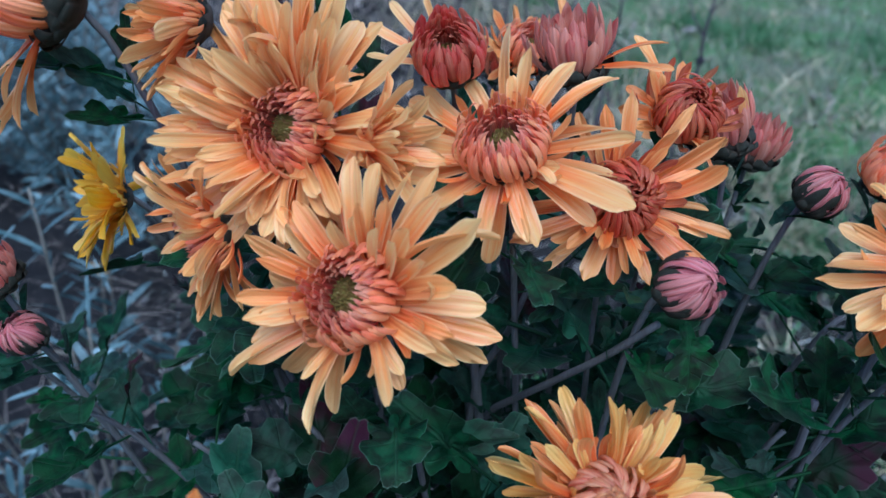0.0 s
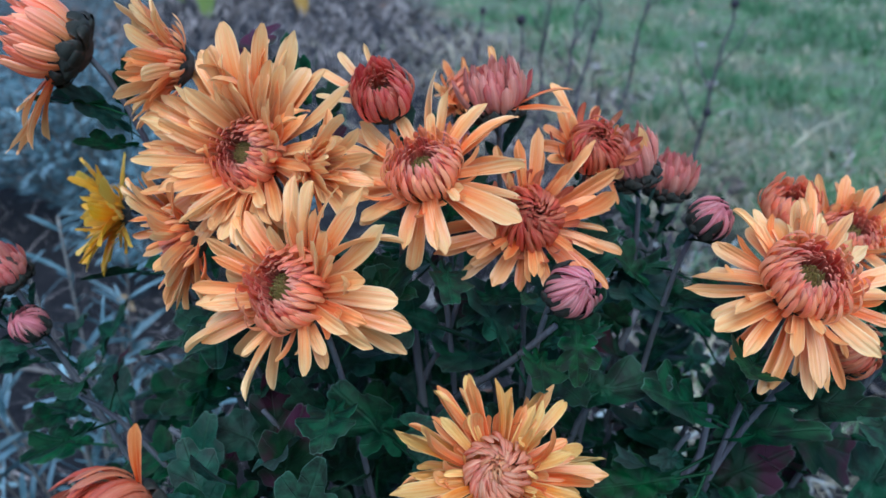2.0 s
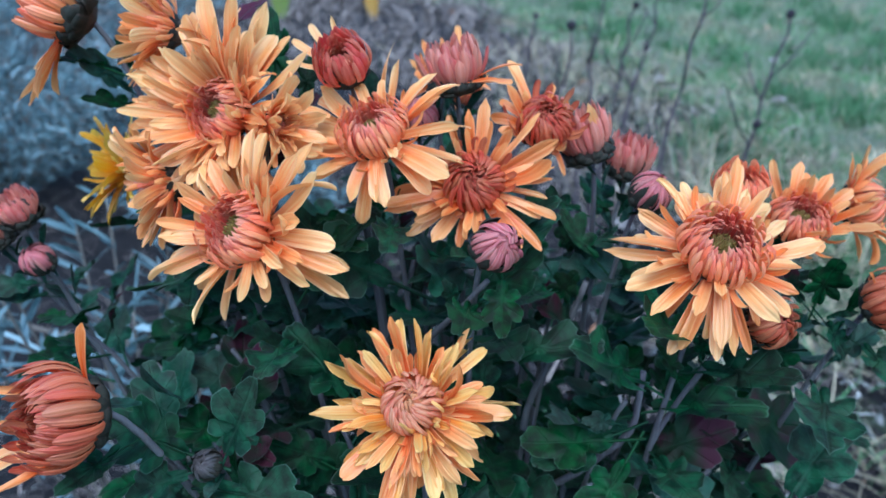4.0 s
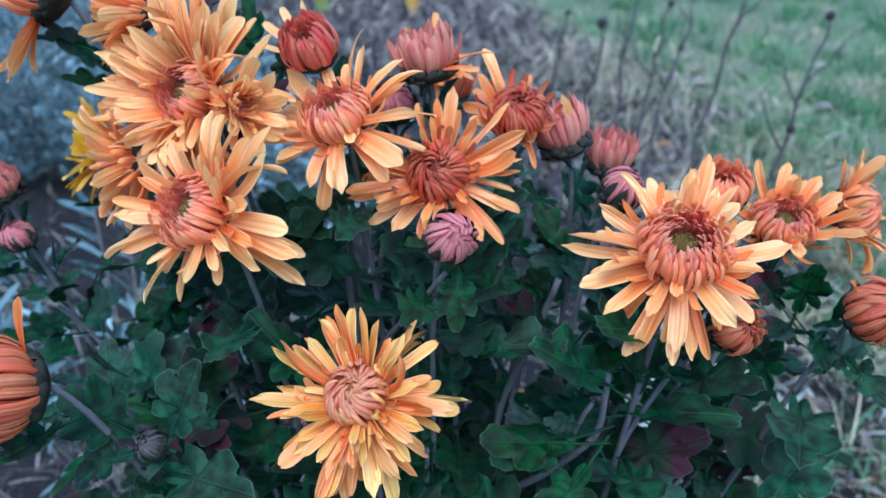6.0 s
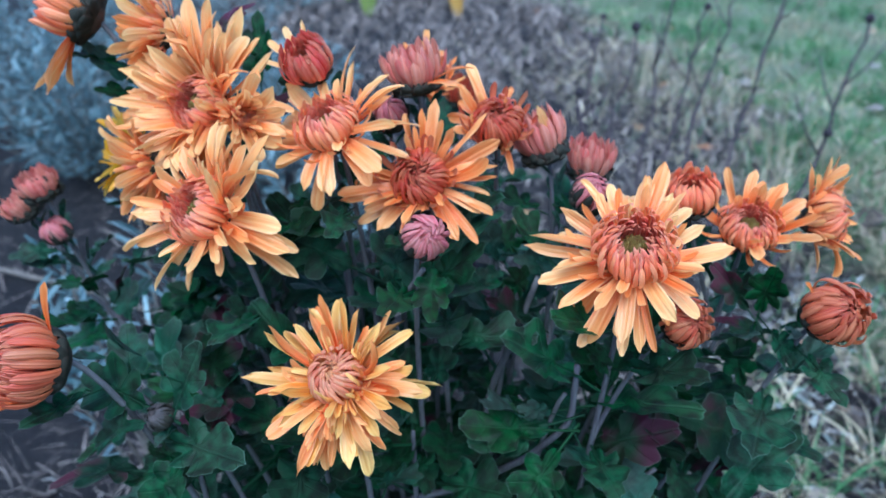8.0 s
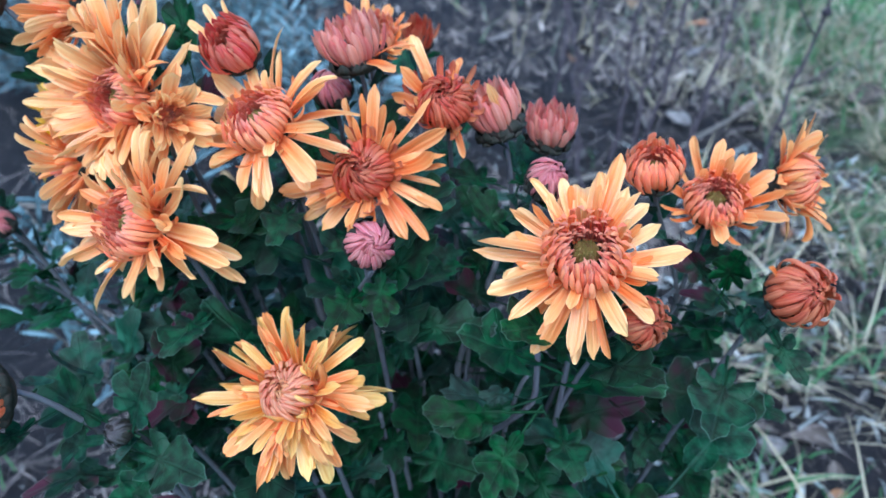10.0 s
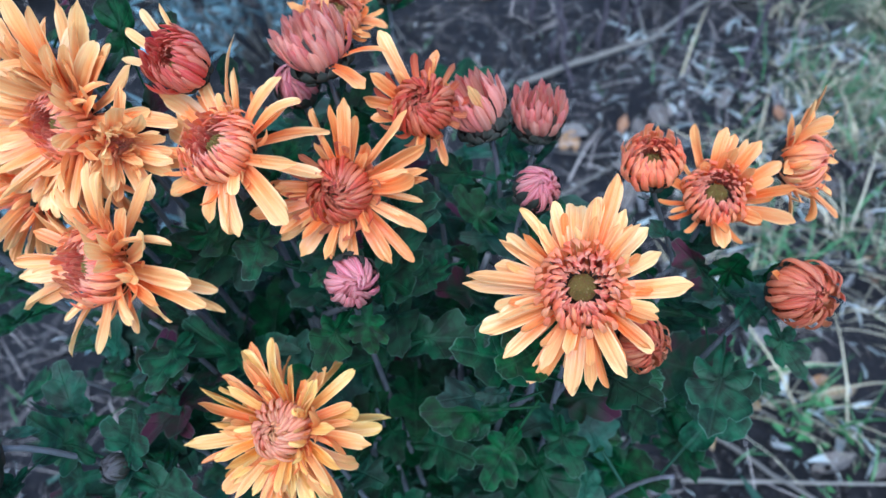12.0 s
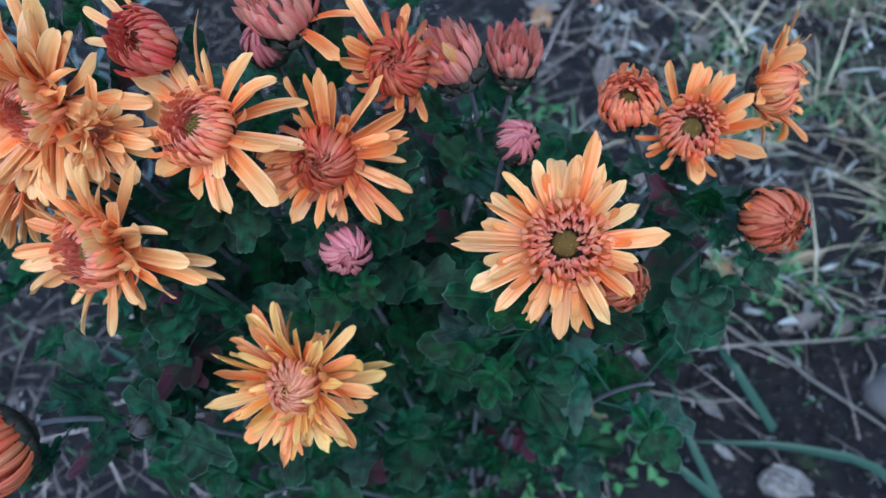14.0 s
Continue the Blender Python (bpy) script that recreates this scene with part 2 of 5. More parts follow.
def dead_leaf_material():
    n = Nodes("dead_leaf", 0.7, 0.25)
    u, v = n.uv()
    r = n.random()
    col = n.ramp(r, (0.0, (0.06, 0.05, 0.042)), (0.4, (0.13, 0.112, 0.095)), (0.8, (0.22, 0.215, 0.20)), (0.92, (0.30, 0.20, 0.085)), (1.0, (0.26, 0.11, 0.05)))
    m = n.noise(n.join(u, v, n.math("MULTIPLY", r, 30.0)), 6, 4)
    rib = n.span(n.math("ABSOLUTE", n.math("SUBTRACT", u, 0.5)), 0.005, 0.02, 0.5, 0.0)
    return n.shade(n.mix(rib, n.mix(n.span(m, 0.4, 0.7, 0, 0.6), col, (0.07, 0.052, 0.045)), (0.33, 0.29, 0.24)), m, 0.5, 0.002)


DEAD = dead_leaf_material()


def twig_material():
    n = Nodes("twig_bark", 0.7, 0.25)
    c = n.coords()
    m = n.noise(n.node("ShaderNodeMapping", Vector=c, Scale=(400, 400, 40)).outputs[0], 1.0, 4)
    return n.shade(n.mix(m, n.ramp(n.random(), (0.0, (0.05, 0.042, 0.036)), (1.0, (0.27, 0.245, 0.20))), (0.11, 0.10, 0.085)), m, 0.5, 0.001)


TWIG = twig_material()


def stalk_material():
    n = Nodes("stalk_bark", 0.75, 0.2)
    m = n.noise(n.node("ShaderNodeMapping", Vector=n.coords(), Scale=(300, 300, 30)).outputs[0], 1.0, 4)
    return n.shade(n.ramp(m, (0.3, (0.03, 0.024, 0.03)), (0.55, (0.075, 0.062, 0.07)), (0.75, (0.15, 0.13, 0.135))), m, 0.5, 0.001)


STALK = stalk_material()


def seed_material():
    n = Nodes("seed_head", 0.8, 0.2)
    m = n.node("ShaderNodeTexVoronoi", Vector=n.coords(), Scale=420.0).outputs["Distance"]
    return n.shade(n.ramp(m, (0.0, (0.07, 0.065, 0.075)), (0.7, (0.02, 0.018, 0.022))), m, 0.8, 0.002)


SEED = seed_material()


def ground_material():
    """Dark damp garden soil that gives way to lawn turf."""
    n = Nodes("ground_soil", 0.85, 0.25)
    c = n.coords()
    s = n.node("ShaderNodeSeparateXYZ", Vector=c)
    x, y = s.outputs[0], s.outputs[1]
    edge = n.math("SUBTRACT", 0.88, n.math("MULTIPLY", n.math("MAXIMUM", n.math("SUBTRACT", y, 2.2), 0.0), 0.30))
    edge = n.math("SUBTRACT", edge, n.math("MULTIPLY", n.math("MAXIMUM", n.math("SUBTRACT", y, 8.0), 0.0), 3.0))
    wander = n.span(n.noise(c, 2.2, 4), 0.3, 0.7, -0.5, 0.4)
    lawn = n.span(n.math("ADD", n.math("SUBTRACT", x, edge), wander), -0.15, 0.25)
    big, small = n.noise(c, 6, 5), n.noise(c, 55, 5, 0.65)
    soil = n.ramp(small, (0.3, (0.002, 0.002, 0.0025)), (0.55, (0.007, 0.0065, 0.0075)), (0.8, (0.028, 0.026, 0.026)))
    soil = n.mix(n.span(big, 0.5, 0.75, 0, 0.4), soil, (0.022, 0.020, 0.020))
    turf = n.ramp(n.noise(c, 22, 5, 0.7), (0.3, (0.03, 0.10, 0.025)), (0.5, (0.075, 0.17, 0.05)), (0.72, (0.19, 0.21, 0.12)))
    turf = n.mix(n.span(n.noise(c, 2.6, 5), 0.44, 0.58, 0, 0.75), turf, (0.12, 0.125, 0.085))
    return n.shade(n.mix(lawn, soil, turf), n.math("ADD", small, big), 0.8, 0.012)


GROUND = ground_material()


def stone_material():
    n = Nodes("pebble_stone", 0.75, 0.3)
    m = n.noise(n.coords(), 60, 5)
    return n.shade(n.mix(n.random(), n.ramp(m, (0.3, (0.05, 0.05, 0.055)), (0.7, (0.13, 0.125, 0.125))), n.ramp(m, (0.3, (0.06, 0.056, 0.05)), (0.7, (0.15, 0.14, 0.13)))), m, 0.5, 0.002)


STONE = stone_material()
_n = Nodes("pale_stone", 0.75, 0.3)
_m = _n.noise(_n.coords(), 2.5, 6)
PALE_STONE = _n.shade(_n.ramp(_m, (0.3, (0.10, 0.092, 0.08)), (0.6, (0.22, 0.20, 0.18)), (0.8, (0.36, 0.34, 0.30))), _m, 0.5, 0.05)


# ---- mesh tools ----
def sheet_mesh(name, rows, uvs, material):
    """A smooth grid mesh from rows of points."""
    rows, uvs = np.asarray(rows, float), np.asarray(uvs, float)
    nr, nc = rows.shape[:2]
    faces = [(i * nc + j, i * nc + j + 1, (i + 1) * nc + j + 1, (i + 1) * nc + j) for i in range(nr - 1) for j in range(nc - 1)]
    return raw_mesh(name, rows.reshape(-1, 3), faces, material, uvs.reshape(-1, 2))


def raw_mesh(name, verts, faces, material, uv=None, smooth=True):
    me = bpy.data.meshes.new(name)
    me.from_pydata([tuple(v) for v in np.asarray(verts, float).tolist()], [], [tuple(f) for f in faces])
    if uv is not None:
        layer = me.uv_layers.new(name="UVMap")
        loops = np.empty(len(me.loops), int)
        me.loops.foreach_get("vertex_index", loops)
        layer.data.foreach_set("uv", np.asarray(uv, float)[loops].ravel())
    if smooth:
        me.polygons.foreach_set("use_smooth", [True] * len(me.polygons))
    me.materials.append(material)
    me.update()
    return me


def child(name, me, parent, m=None, label=""):
    """A mesh as a part of a thing, placed in its parent's space."""
    ob = new(name, me)
    ob.parent = parent
    if m is not None:
        ob.matrix_basis = m
    return tagged(ob, label)


def tube_mesh(name, points, radii, material, sides=8, caps=True):
    """A tapered tube through points."""
    pts = [Vector(p) for p in points]
    verts, faces = [], []
    side = Vector((1, 0, 0))
    for i, p in enumerate(pts):
        way = (pts[min(i + 1, len(pts) - 1)] - pts[max(i - 1, 0)]).normalized()
        side = (side - way * side.dot(way))
        if side.length < 1e-4:
            side = way.orthogonal()
        side.normalize()
        up = way.cross(side)
        for k in range(sides):
            a = 2 * math.pi * k / sides
            rr = radii[i] * (1.0 + 0.07 * (k % 2))
            verts.append(p + side * math.cos(a) * rr + up * math.sin(a) * rr)
    for i in range(len(pts) - 1):
        for k in range(sides):
            k2 = (k + 1) % sides
            faces.append((i * sides + k, i * sides + k2, (i + 1) * sides + k2, (i + 1) * sides + k))
    if caps:
        faces.append(tuple(range(sides))[::-1])
        faces.append(tuple((len(pts) - 1) * sides + k for k in range(sides)))
    return raw_mesh(name, verts, faces, material)


def turned_mesh(name, profile, material, sides=16):
    """A body of revolution about z from (radius, height) pairs."""
    verts, faces = [], []
    for r, z in profile:
        for k in range(sides):
            a = 2 * math.pi * k / sides
            verts.append((r * math.cos(a), r * math.sin(a), z))
    for i in range(len(profile) - 1):
        for k in range(sides):
            k2 = (k + 1) % sides
            faces.append((i * sides + k, i * sides + k2, (i + 1) * sides + k2, (i + 1) * sides + k))
    faces.append(tuple(range(sides))[::-1])
    faces.append(tuple((len(profile) - 1) * sides + k for k in range(sides)))
    return raw_mesh(name, verts, faces, material)


def bent(p0, t0, p1, t1, steps):
    """Points of a Hermite curve."""
    p0, t0, p1, t1 = map(Vector, (p0, t0, p1, t1))
    out = []
    for k in range(steps + 1):
        s = k / steps
        out.append(p0 * (2 * s**3 - 3 * s * s + 1) + t0 * (s**3 - 2 * s * s + s) + p1 * (3 * s * s - 2 * s**3) + t1 * (s**3 - s * s))
    return out


def face_frame(origin, normal):
    """A frame whose z is the normal and whose y is as upright as can be."""
    z = Vector(normal).normalized()
    y = Vector((0, 0, 1)) - z * z.z
    if y.length < 1e-3:
        y = Vector((0, 1, 0))
    y.normalize()
    x = y.cross(z)
    return Matrix(((x.x, y.x, z.x, origin[0]), (x.y, y.y, z.y, origin[1]), (x.z, y.z, z.z, origin[2]), (0, 0, 0, 1)))


# ---- petals, sets of meshes shared by all the flowers ----
COLUMNS = (-1.0, -0.5, 0.0, 0.5, 1.0)
RIDGED = (-1.0, -0.72, -0.36, 0.0, 0.36, 0.72, 1.0)


def curved_petal(name, material, y0, z0, e0, e1, length, half, cup=0.5, power=1.6, sweep=0.0, twist=0.0, peak=0.72, claw=0.5,
                 notch=0.0, ridge=0.0, rows=9, columns=COLUMNS, wave=0.0, phase=0.0):
    """A petal that leaves (y0, z0) at e0 degrees over the horizontal and bends to e1: hollowed by cup, swept sideways, twisted."""
    grid, uvs = [], []
    y, z, last = y0, z0, 0.0
    for i in range(rows):
        s = 1 - (1 - i / (rows - 1)) ** 1.4
        mid = (s + last) / 2
        a = radians(e0 + (e1 - e0) * mid**power)
        y += math.cos(a) * length * (s - last)
        z += math.sin(a) * length * (s - last)
        last = s
        a = radians(e0 + (e1 - e0) * s**power)
        ty, tz = math.cos(a), math.sin(a)
        w = half * (claw + (1 - claw) * math.sin(min(s / peak, 1.0) * math.pi / 2))
        w *= 1.0 if s < peak else math.sqrt(max(1 - ((s - peak) / (1.015 - peak)) ** 2.4, 0.012))
        turn = twist * s
        row, uvrow = [], []
        for c in columns:
            lift = w * (cup * c * c * (1.1 - 0.4 * s) + ridge * math.cos(8.7 * c) * min(1.0, 3 * (1.04 - s)))
            lift += wave * length * math.sin(9 * s + phase + 2.2 * c) * s
            ox = c * w * math.cos(turn) - lift * math.sin(turn)
            oz = c * w * math.sin(turn) + lift * math.cos(turn)
            back = length * (0.05 * c * c * s**4 + notch * (1 - abs(c)) * s**8)
            row.append((ox + sweep * length * s * s, y - ty * back - tz * oz, z - tz * back + ty * oz))
            uvrow.append((0.5 + 0.5 * c, s))
        grid.append(row)
        uvs.append(uvrow)
    return sheet_mesh(name, grid, uvs, material)


def ray_set(material, rnd, curl=0.0):
    """Outspread ray petals one unit long; curl bends tips over and rolls some into quills."""
    made = []
    for k in range(16):
        quill = rnd.random() < 0.12 + 0.3 * curl
        e1 = rnd.uniform(-38, 20) if curl == 0 else rnd.choice((rnd.uniform(-120, -60), rnd.uniform(50, 130)))
        made.append(curved_petal("ray_petal", material, 0, 0, rnd.uniform(-4, 14), e1, 1.0,
                                 rnd.uniform(0.088, 0.122) * (0.62 if quill else 1.0), rnd.uniform(0.9, 1.5) if quill else rnd.uniform(0.15, 0.6),
                                 rnd.uniform(1.2, 2.2), rnd.uniform(-0.08, 0.08), rnd.uniform(-0.5, 0.5) * (1 + curl), rnd.uniform(0.74, 0.86), rnd.uniform(0.42, 0.6),
                                 rnd.choice((0, 0, -0.03, 0.035, 0.05)), rnd.uniform(0.10, 0.2), 11, RIDGED, rnd.uniform(0.0, 0.022), rnd.uniform(0, 6)))
    return made


def ring_set(material, rnd, y0, z0, e0, e1, length, half, cup=0.62, sweep=0.06, count=6, power=1.6):
    """Upright petals of one ring of a heart of radius one, no two quite alike."""
    return [curved_petal("disc_petal", material, y0 * rnd.uniform(0.95, 1.05), z0, e0 + rnd.uniform(-5, 5), e1 + rnd.uniform(-9, 9), length * rnd.uniform(0.9, 1.1),
                         half * rnd.uniform(0.85, 1.12), cup * rnd.uniform(0.7, 1.3), power, sweep + rnd.uniform(-0.06, 0.06), rnd.uniform(-0.3, 0.3), 0.8, 0.6,
                         rnd.choice((0, 0, 0.04, -0.03)), 0.1) for _ in range(count)]


_rnd = random.Random(4)
RAYS = {m.name: ray_set(m, _rnd) for m in (GOLD, APRICOT, ORANGE, YELLOW)}
CURLED = {m.name: ray_set(m, _rnd, 1.0) for m in (GOLD, APRICOT, ORANGE, YELLOW)}

# rings from the outside in: petals, radius, height, first and last slope, length, half width
OPEN_RINGS = ((13, 0.72, -0.06, 14, 70, 1.16, 0.100), (40, 0.75, 0.00, 48, 152, 1.22, 0.070), (38, 0.70, 0.06, 64, 146, 1.10, 0.062))
ROLLED_RINGS = ((16, 0.66, -0.04, 24, 92, 1.36, 0.115), (36, 0.72, -0.02, 46, 166, 1.50, 0.076), (32, 0.64, 0.12, 58, 168, 1.30, 0.068), (20, 0.54, 0.25, 68, 170, 1.06, 0.064))
GLOBE_RINGS = ((28, 0.60, -0.18, 34, 146, 1.78, 0.100), (27, 0.60, -0.06, 44, 156, 1.68, 0.090), (22, 0.56, 0.10, 54, 164, 1.42, 0.080))
GOBLET_RINGS = ((27, 0.54, -0.16, 26, 126, 1.72, 0.125), (26, 0.56, -0.04, 40, 136, 1.56, 0.108), (22, 0.52, 0.14, 56, 146, 1.26, 0.090))
CUP_RINGS = ((18, 0.40, 0.05, 12, 103, 1.92, 0.172), (15, 0.38, 0.12, 24, 105, 1.98, 0.155), (12, 0.32, 0.20, 40, 102, 1.86, 0.125), (8, 0.20, 0.30, 60, 97, 1.66, 0.100))
BUD_RINGS = ((24, 0.60, -0.12, 34, 166, 2.12, 0.128), (20, 0.58, 0.0, 44, 174, 2.02, 0.110), (14, 0.50, 0.2, 58, 182, 1.66, 0.088))


def rings_of(table, materials, rnd, sweep=0.05, cup=0.62, power=1.2):
    return tuple((row[0], ring_set(materials[min(k, len(materials) - 1)], rnd, *row[1:], cup, sweep, 7, power)) for k, row in enumerate(table))


HEARTS = {m.name: rings_of(OPEN_RINGS, (YELLOW if m is YELLOW else ORANGE, m), _rnd, 0.04, 0.62, 1.7) for m in (CORAL, FADED, YELLOW)}
ROLLED = {m.name: rings_of(ROLLED_RINGS, (ORANGE if m is not RED else RUST, m), _rnd, 0.12) for m in (CORAL, FADED, RED)}
GLOBES = {m.name: rings_of(GLOBE_RINGS, (m,), _rnd, 0.05, 0.62, 1.0) for m in (RED, RUST, CRIMSON)}
GOBLETS = {m.name: rings_of(GOBLET_RINGS, (m,), _rnd, 0.02, 0.62, 1.0) for m in (CORAL, CRIMSON, RUST)}
CUPS = {m.name: rings_of(CUP_RINGS, (m,), _rnd, 0.0, 0.75, 0.62) for m in (ROSE, RED, CORAL)}
BUDS = {m.name: rings_of(BUD_RINGS, (m,), _rnd, 0.09, 0.8, 1.0) for m in (PINK, ROSE, GREENISH)}

FLORET_SKIN = {"petal_coral": TIPS, "petal_red": TIPS_RED, "petal_rust": TIPS_RED, "petal_faded": TIPS_FADED, "petal_yellow": TIPS_YELLOW, "petal_crimson": TIPS}
# inner florets: how many, radius, height, first and last slope, length
OPEN_CROWN = ((34, 0.66, 0.16, 72, 154, 0.98), (31, 0.59, 0.22, 75, 160, 0.86), (28, 0.52, 0.27, 77, 162, 0.74), (25, 0.46, 0.31, 79, 164, 0.60))
TIGHT_CROWN = ((20, 0.46, 0.45, 72, 168, 0.86), (17, 0.38, 0.52, 76, 172, 0.70), (13, 0.28, 0.58, 80, 176, 0.54), (8, 0.18, 0.64, 84, 176, 0.38))


def crown(put, size, skin, rnd, rings, top=1.0):
    """Rings of short hooked florets that close in on the eye."""
    verts, faces, uvs = [], [], []
    for count, r, z, e0, e1, length in rings:
        for k in range(count):
            me = curved_petal("floret", FLORET_SKIN[skin], r * rnd.uniform(0.94, 1.06), z * top, e0 + rnd.uniform(-10, 8), e1 + rnd.uniform(-22, 14), length * rnd.uniform(0.82, 1.18),
                              0.040 + 0.026 * r, 0.75, 2.2 if rings is OPEN_CROWN else 1.3, rnd.uniform(-0.12, 0.2), rnd.uniform(-0.3, 0.3), 0.72, 0.7, 0.0, 0.0, 6)
            m = spin(360 * (k + rnd.uniform(-0.25, 0.25)) / count, Matrix())
            start = len(verts)
            verts += [m @ v.co for v in me.vertices]
            faces += [tuple(start + i for i in p.vertices) for p in me.polygons]
            uvs += [(0.5 + 0.5 * c, 1 - (1 - i / 5) ** 1.4) for i in range(6) for c in COLUMNS]
            bpy.data.meshes.remove(me)
    put("floret_crown", raw_mesh("floret_crown", verts, faces, FLORET_SKIN[skin], uvs), scaled(size, size, size))["kind"] = "stuff"


BRACTS = [curved_petal("bract", BRACT, 0.16, -0.30, 2, 70 + 8 * k, 1.05, 0.2, 0.5, 1.0, 0.0, 0.15 * (k - 1), 0.55, 0.6, 0, 0.0, 7) for k in range(3)]
BUD_BRACTS = [curved_petal("bract", BRACT, 0.18, -0.30, 6, 114 + 8 * k, 2.05, 0.22, 0.5, 0.85, 0.0, 0.12 * (k - 1), 0.45, 0.6, 0, 0.0, 8) for k in range(3)]


def eye_mesh():
    """A low button set with tiny knobs, as wide as 0.62."""
    me = turned_mesh("eye", [(0.05, 0.05), (0.5, 0.4), (0.6, 0.66), (0.5, 0.78), (0.3, 0.84), (0.05, 0.86)], EYE)
    verts, faces = [tuple(v.co) for v in me.vertices], [tuple(p.vertices) for p in me.polygons]
    rnd = random.Random(19)
    for k in range(70):
        r, a = 0.58 * math.sqrt((k + 0.5) / 70), 2.39996 * k
        x, y, z, w = r * math.cos(a), r * math.sin(a), 0.86 - 0.3 * r * r, rnd.uniform(0.028, 0.05)
        start, up = len(verts), rnd.uniform(0.08, 0.22)
        for h, g in ((-0.05, 1.0), (0.7, 1.1), (1.0, 0.5)):
            verts += [(x * (1 - 0.1 * h) + w * g * math.cos(q * 1.2566), y * (1 - 0.1 * h) + w * g * math.sin(q * 1.2566), z + up * h) for q in range(5)]
        for q in range(5):
            q2 = (q + 1) % 5
            faces += [(start + q, start + q2, start + 5 + q2, start + 5 + q), (start + 5 + q, start + 5 + q2, start + 10 + q2, start + 10 + q)]
        faces.append(tuple(start + 10 + q for q in range(5)))
    bpy.data.meshes.remove(me)
    return raw_mesh("eye", verts, faces, EYE)


EYE_MESH = eye_mesh()
OPEN_BASE = turned_mesh("flower_head", [(0.12, -0.45), (0.4, -0.38), (0.68, -0.12), (0.66, 0.06), (0.5, 0.12), (0.1, 0.14)], BRACT)
BUD_BASE = turned_mesh("flower_head", [(0.14, -0.28), (0.4, -0.2), (0.64, 0.02), (0.78, 0.32), (0.76, 0.56), (0.62, 0.76), (0.4, 0.86), (0.15, 0.9)], BRACT)


def spin(degrees, m):
    return Matrix.Rotation(radians(degrees - 90), 4, "Z") @ m


def scaled(a, b, c):
    return Matrix.Diagonal((a, b, c, 1))


def head_base(parent, heart, normal, size, depth, base):
    """The scaly base of a head, its frame, and a way to fasten parts to it."""
    n = Vector(normal).normalized()
    m = face_frame(Vector(heart) - n * depth * size, n)
    head = child("flower_head", base, parent, m @ scaled(size, size, size))

    def put(name, me, mm):
        return child(name, me, head, scaled(1 / size, 1 / size, 1 / size) @ mm)

    return m, put


def put_rings(put, rings, size, rnd, tall=1.0, loose=6.0):
    offset = rnd.uniform(0, 360)
    for layer, (count, meshes) in enumerate(rings):
        for k in range(count):
            g = size * rnd.uniform(0.93, 1.06)
            put("petal", rnd.choice(meshes), spin(offset + 360 * (k + 0.38 * layer + rnd.uniform(-0.22, 0.22)) / count,
                Matrix.Rotation(radians(rnd.uniform(-loose, loose)), 4, "X") @ scaled(size, g, g * tall)))


def flower_head(parent, heart, normal, size, rays=(), ray_skin="petal_gold", heart_skin="petal_coral", seed=0, fill=14, lift=14, droop=-10, closed=False, fill_skin="petal_orange", shag=1.0, slim=1.0, tall=1.0, sag=0.0, back=0.0, eye=0.54):
    """An opened flower: a scaly base, spread rays, incurved petals round an eye. rays: (turn, millimetres)."""
    rnd = random.Random(seed)
    m, put = head_base(parent, heart, normal, size, 0.85, OPEN_BASE)
    longest = max(r[1] for r in rays) / 1000

    def ray(turn, length, slope, wide, skin, roll):
        slope += back * max(0.0, math.sin(radians(turn))) - sag * max(0.0, -math.sin(radians(turn)))
        me = rnd.choice((CURLED if rnd.random() < 0.07 * shag else RAYS)[skin])
        put("petal", me, spin(turn, Matrix.Translation((0, (0.36 + 0.004 * max(slope, 0)) * size, rnd.uniform(-0.05, 0.12) * size)) @ Matrix.Rotation(radians(slope), 4, "X")
                              @ Matrix.Rotation(radians(rnd.uniform(-roll, roll)), 4, "Y") @ scaled(length * wide, length, length)))

    for turn, mm, *bend in rays:
        length = (mm / 1000 - 0.28 * size) * rnd.uniform(1.0 - 0.07 * shag, 1.04)
        skin = fill_skin if rnd.random() < 0.15 * shag else ray_skin
        ray(turn + rnd.uniform(-4, 4) * shag, length, lift + sum(bend) + rnd.uniform(-11, 11) * shag, min(1.15, 0.034 / length) * rnd.uniform(0.8, 1.12) * slim, skin, 22 * shag)
    for k in range(fill):
        rise = rnd.choice((0, 1, 2, 3, 3))
        length = longest * rnd.uniform(0.55, 0.92) * (0.95, 1, 0.85, 0.7)[rise]
        slope = (droop, lift, lift + 16, lift + 32)[rise] + sum(rays[k % len(rays)][2:]) + rnd.uniform(-9, 9) * shag
        ray(rays[k % len(rays)][0] + rnd.uniform(-9, 9), length, slope, rnd.uniform(0.75, 1.05) * slim, ray_skin if rnd.random() < 0.45 else fill_skin, 30)
    put_rings(put, (ROLLED if closed else HEARTS)[heart_skin], size, rnd, tall)
    crown(put, size, heart_skin, rnd, TIGHT_CROWN if closed else OPEN_CROWN, tall)
    put("eye", EYE_MESH, scaled(size * (0.34 if closed else eye), size * (0.34 if closed else eye), size * (0.85 if closed else 0.74) * tall))
    for k in range(10):
        put("bract", rnd.choice(BRACTS), spin(36 * k + rnd.uniform(-6, 6), Matrix.Translation((0, 0, -0.08 * size)) @ scaled(size, size, size * rnd.uniform(0.7, 1.0))))
    return m @ Matrix.Translation((0, 0, -0.4 * size))


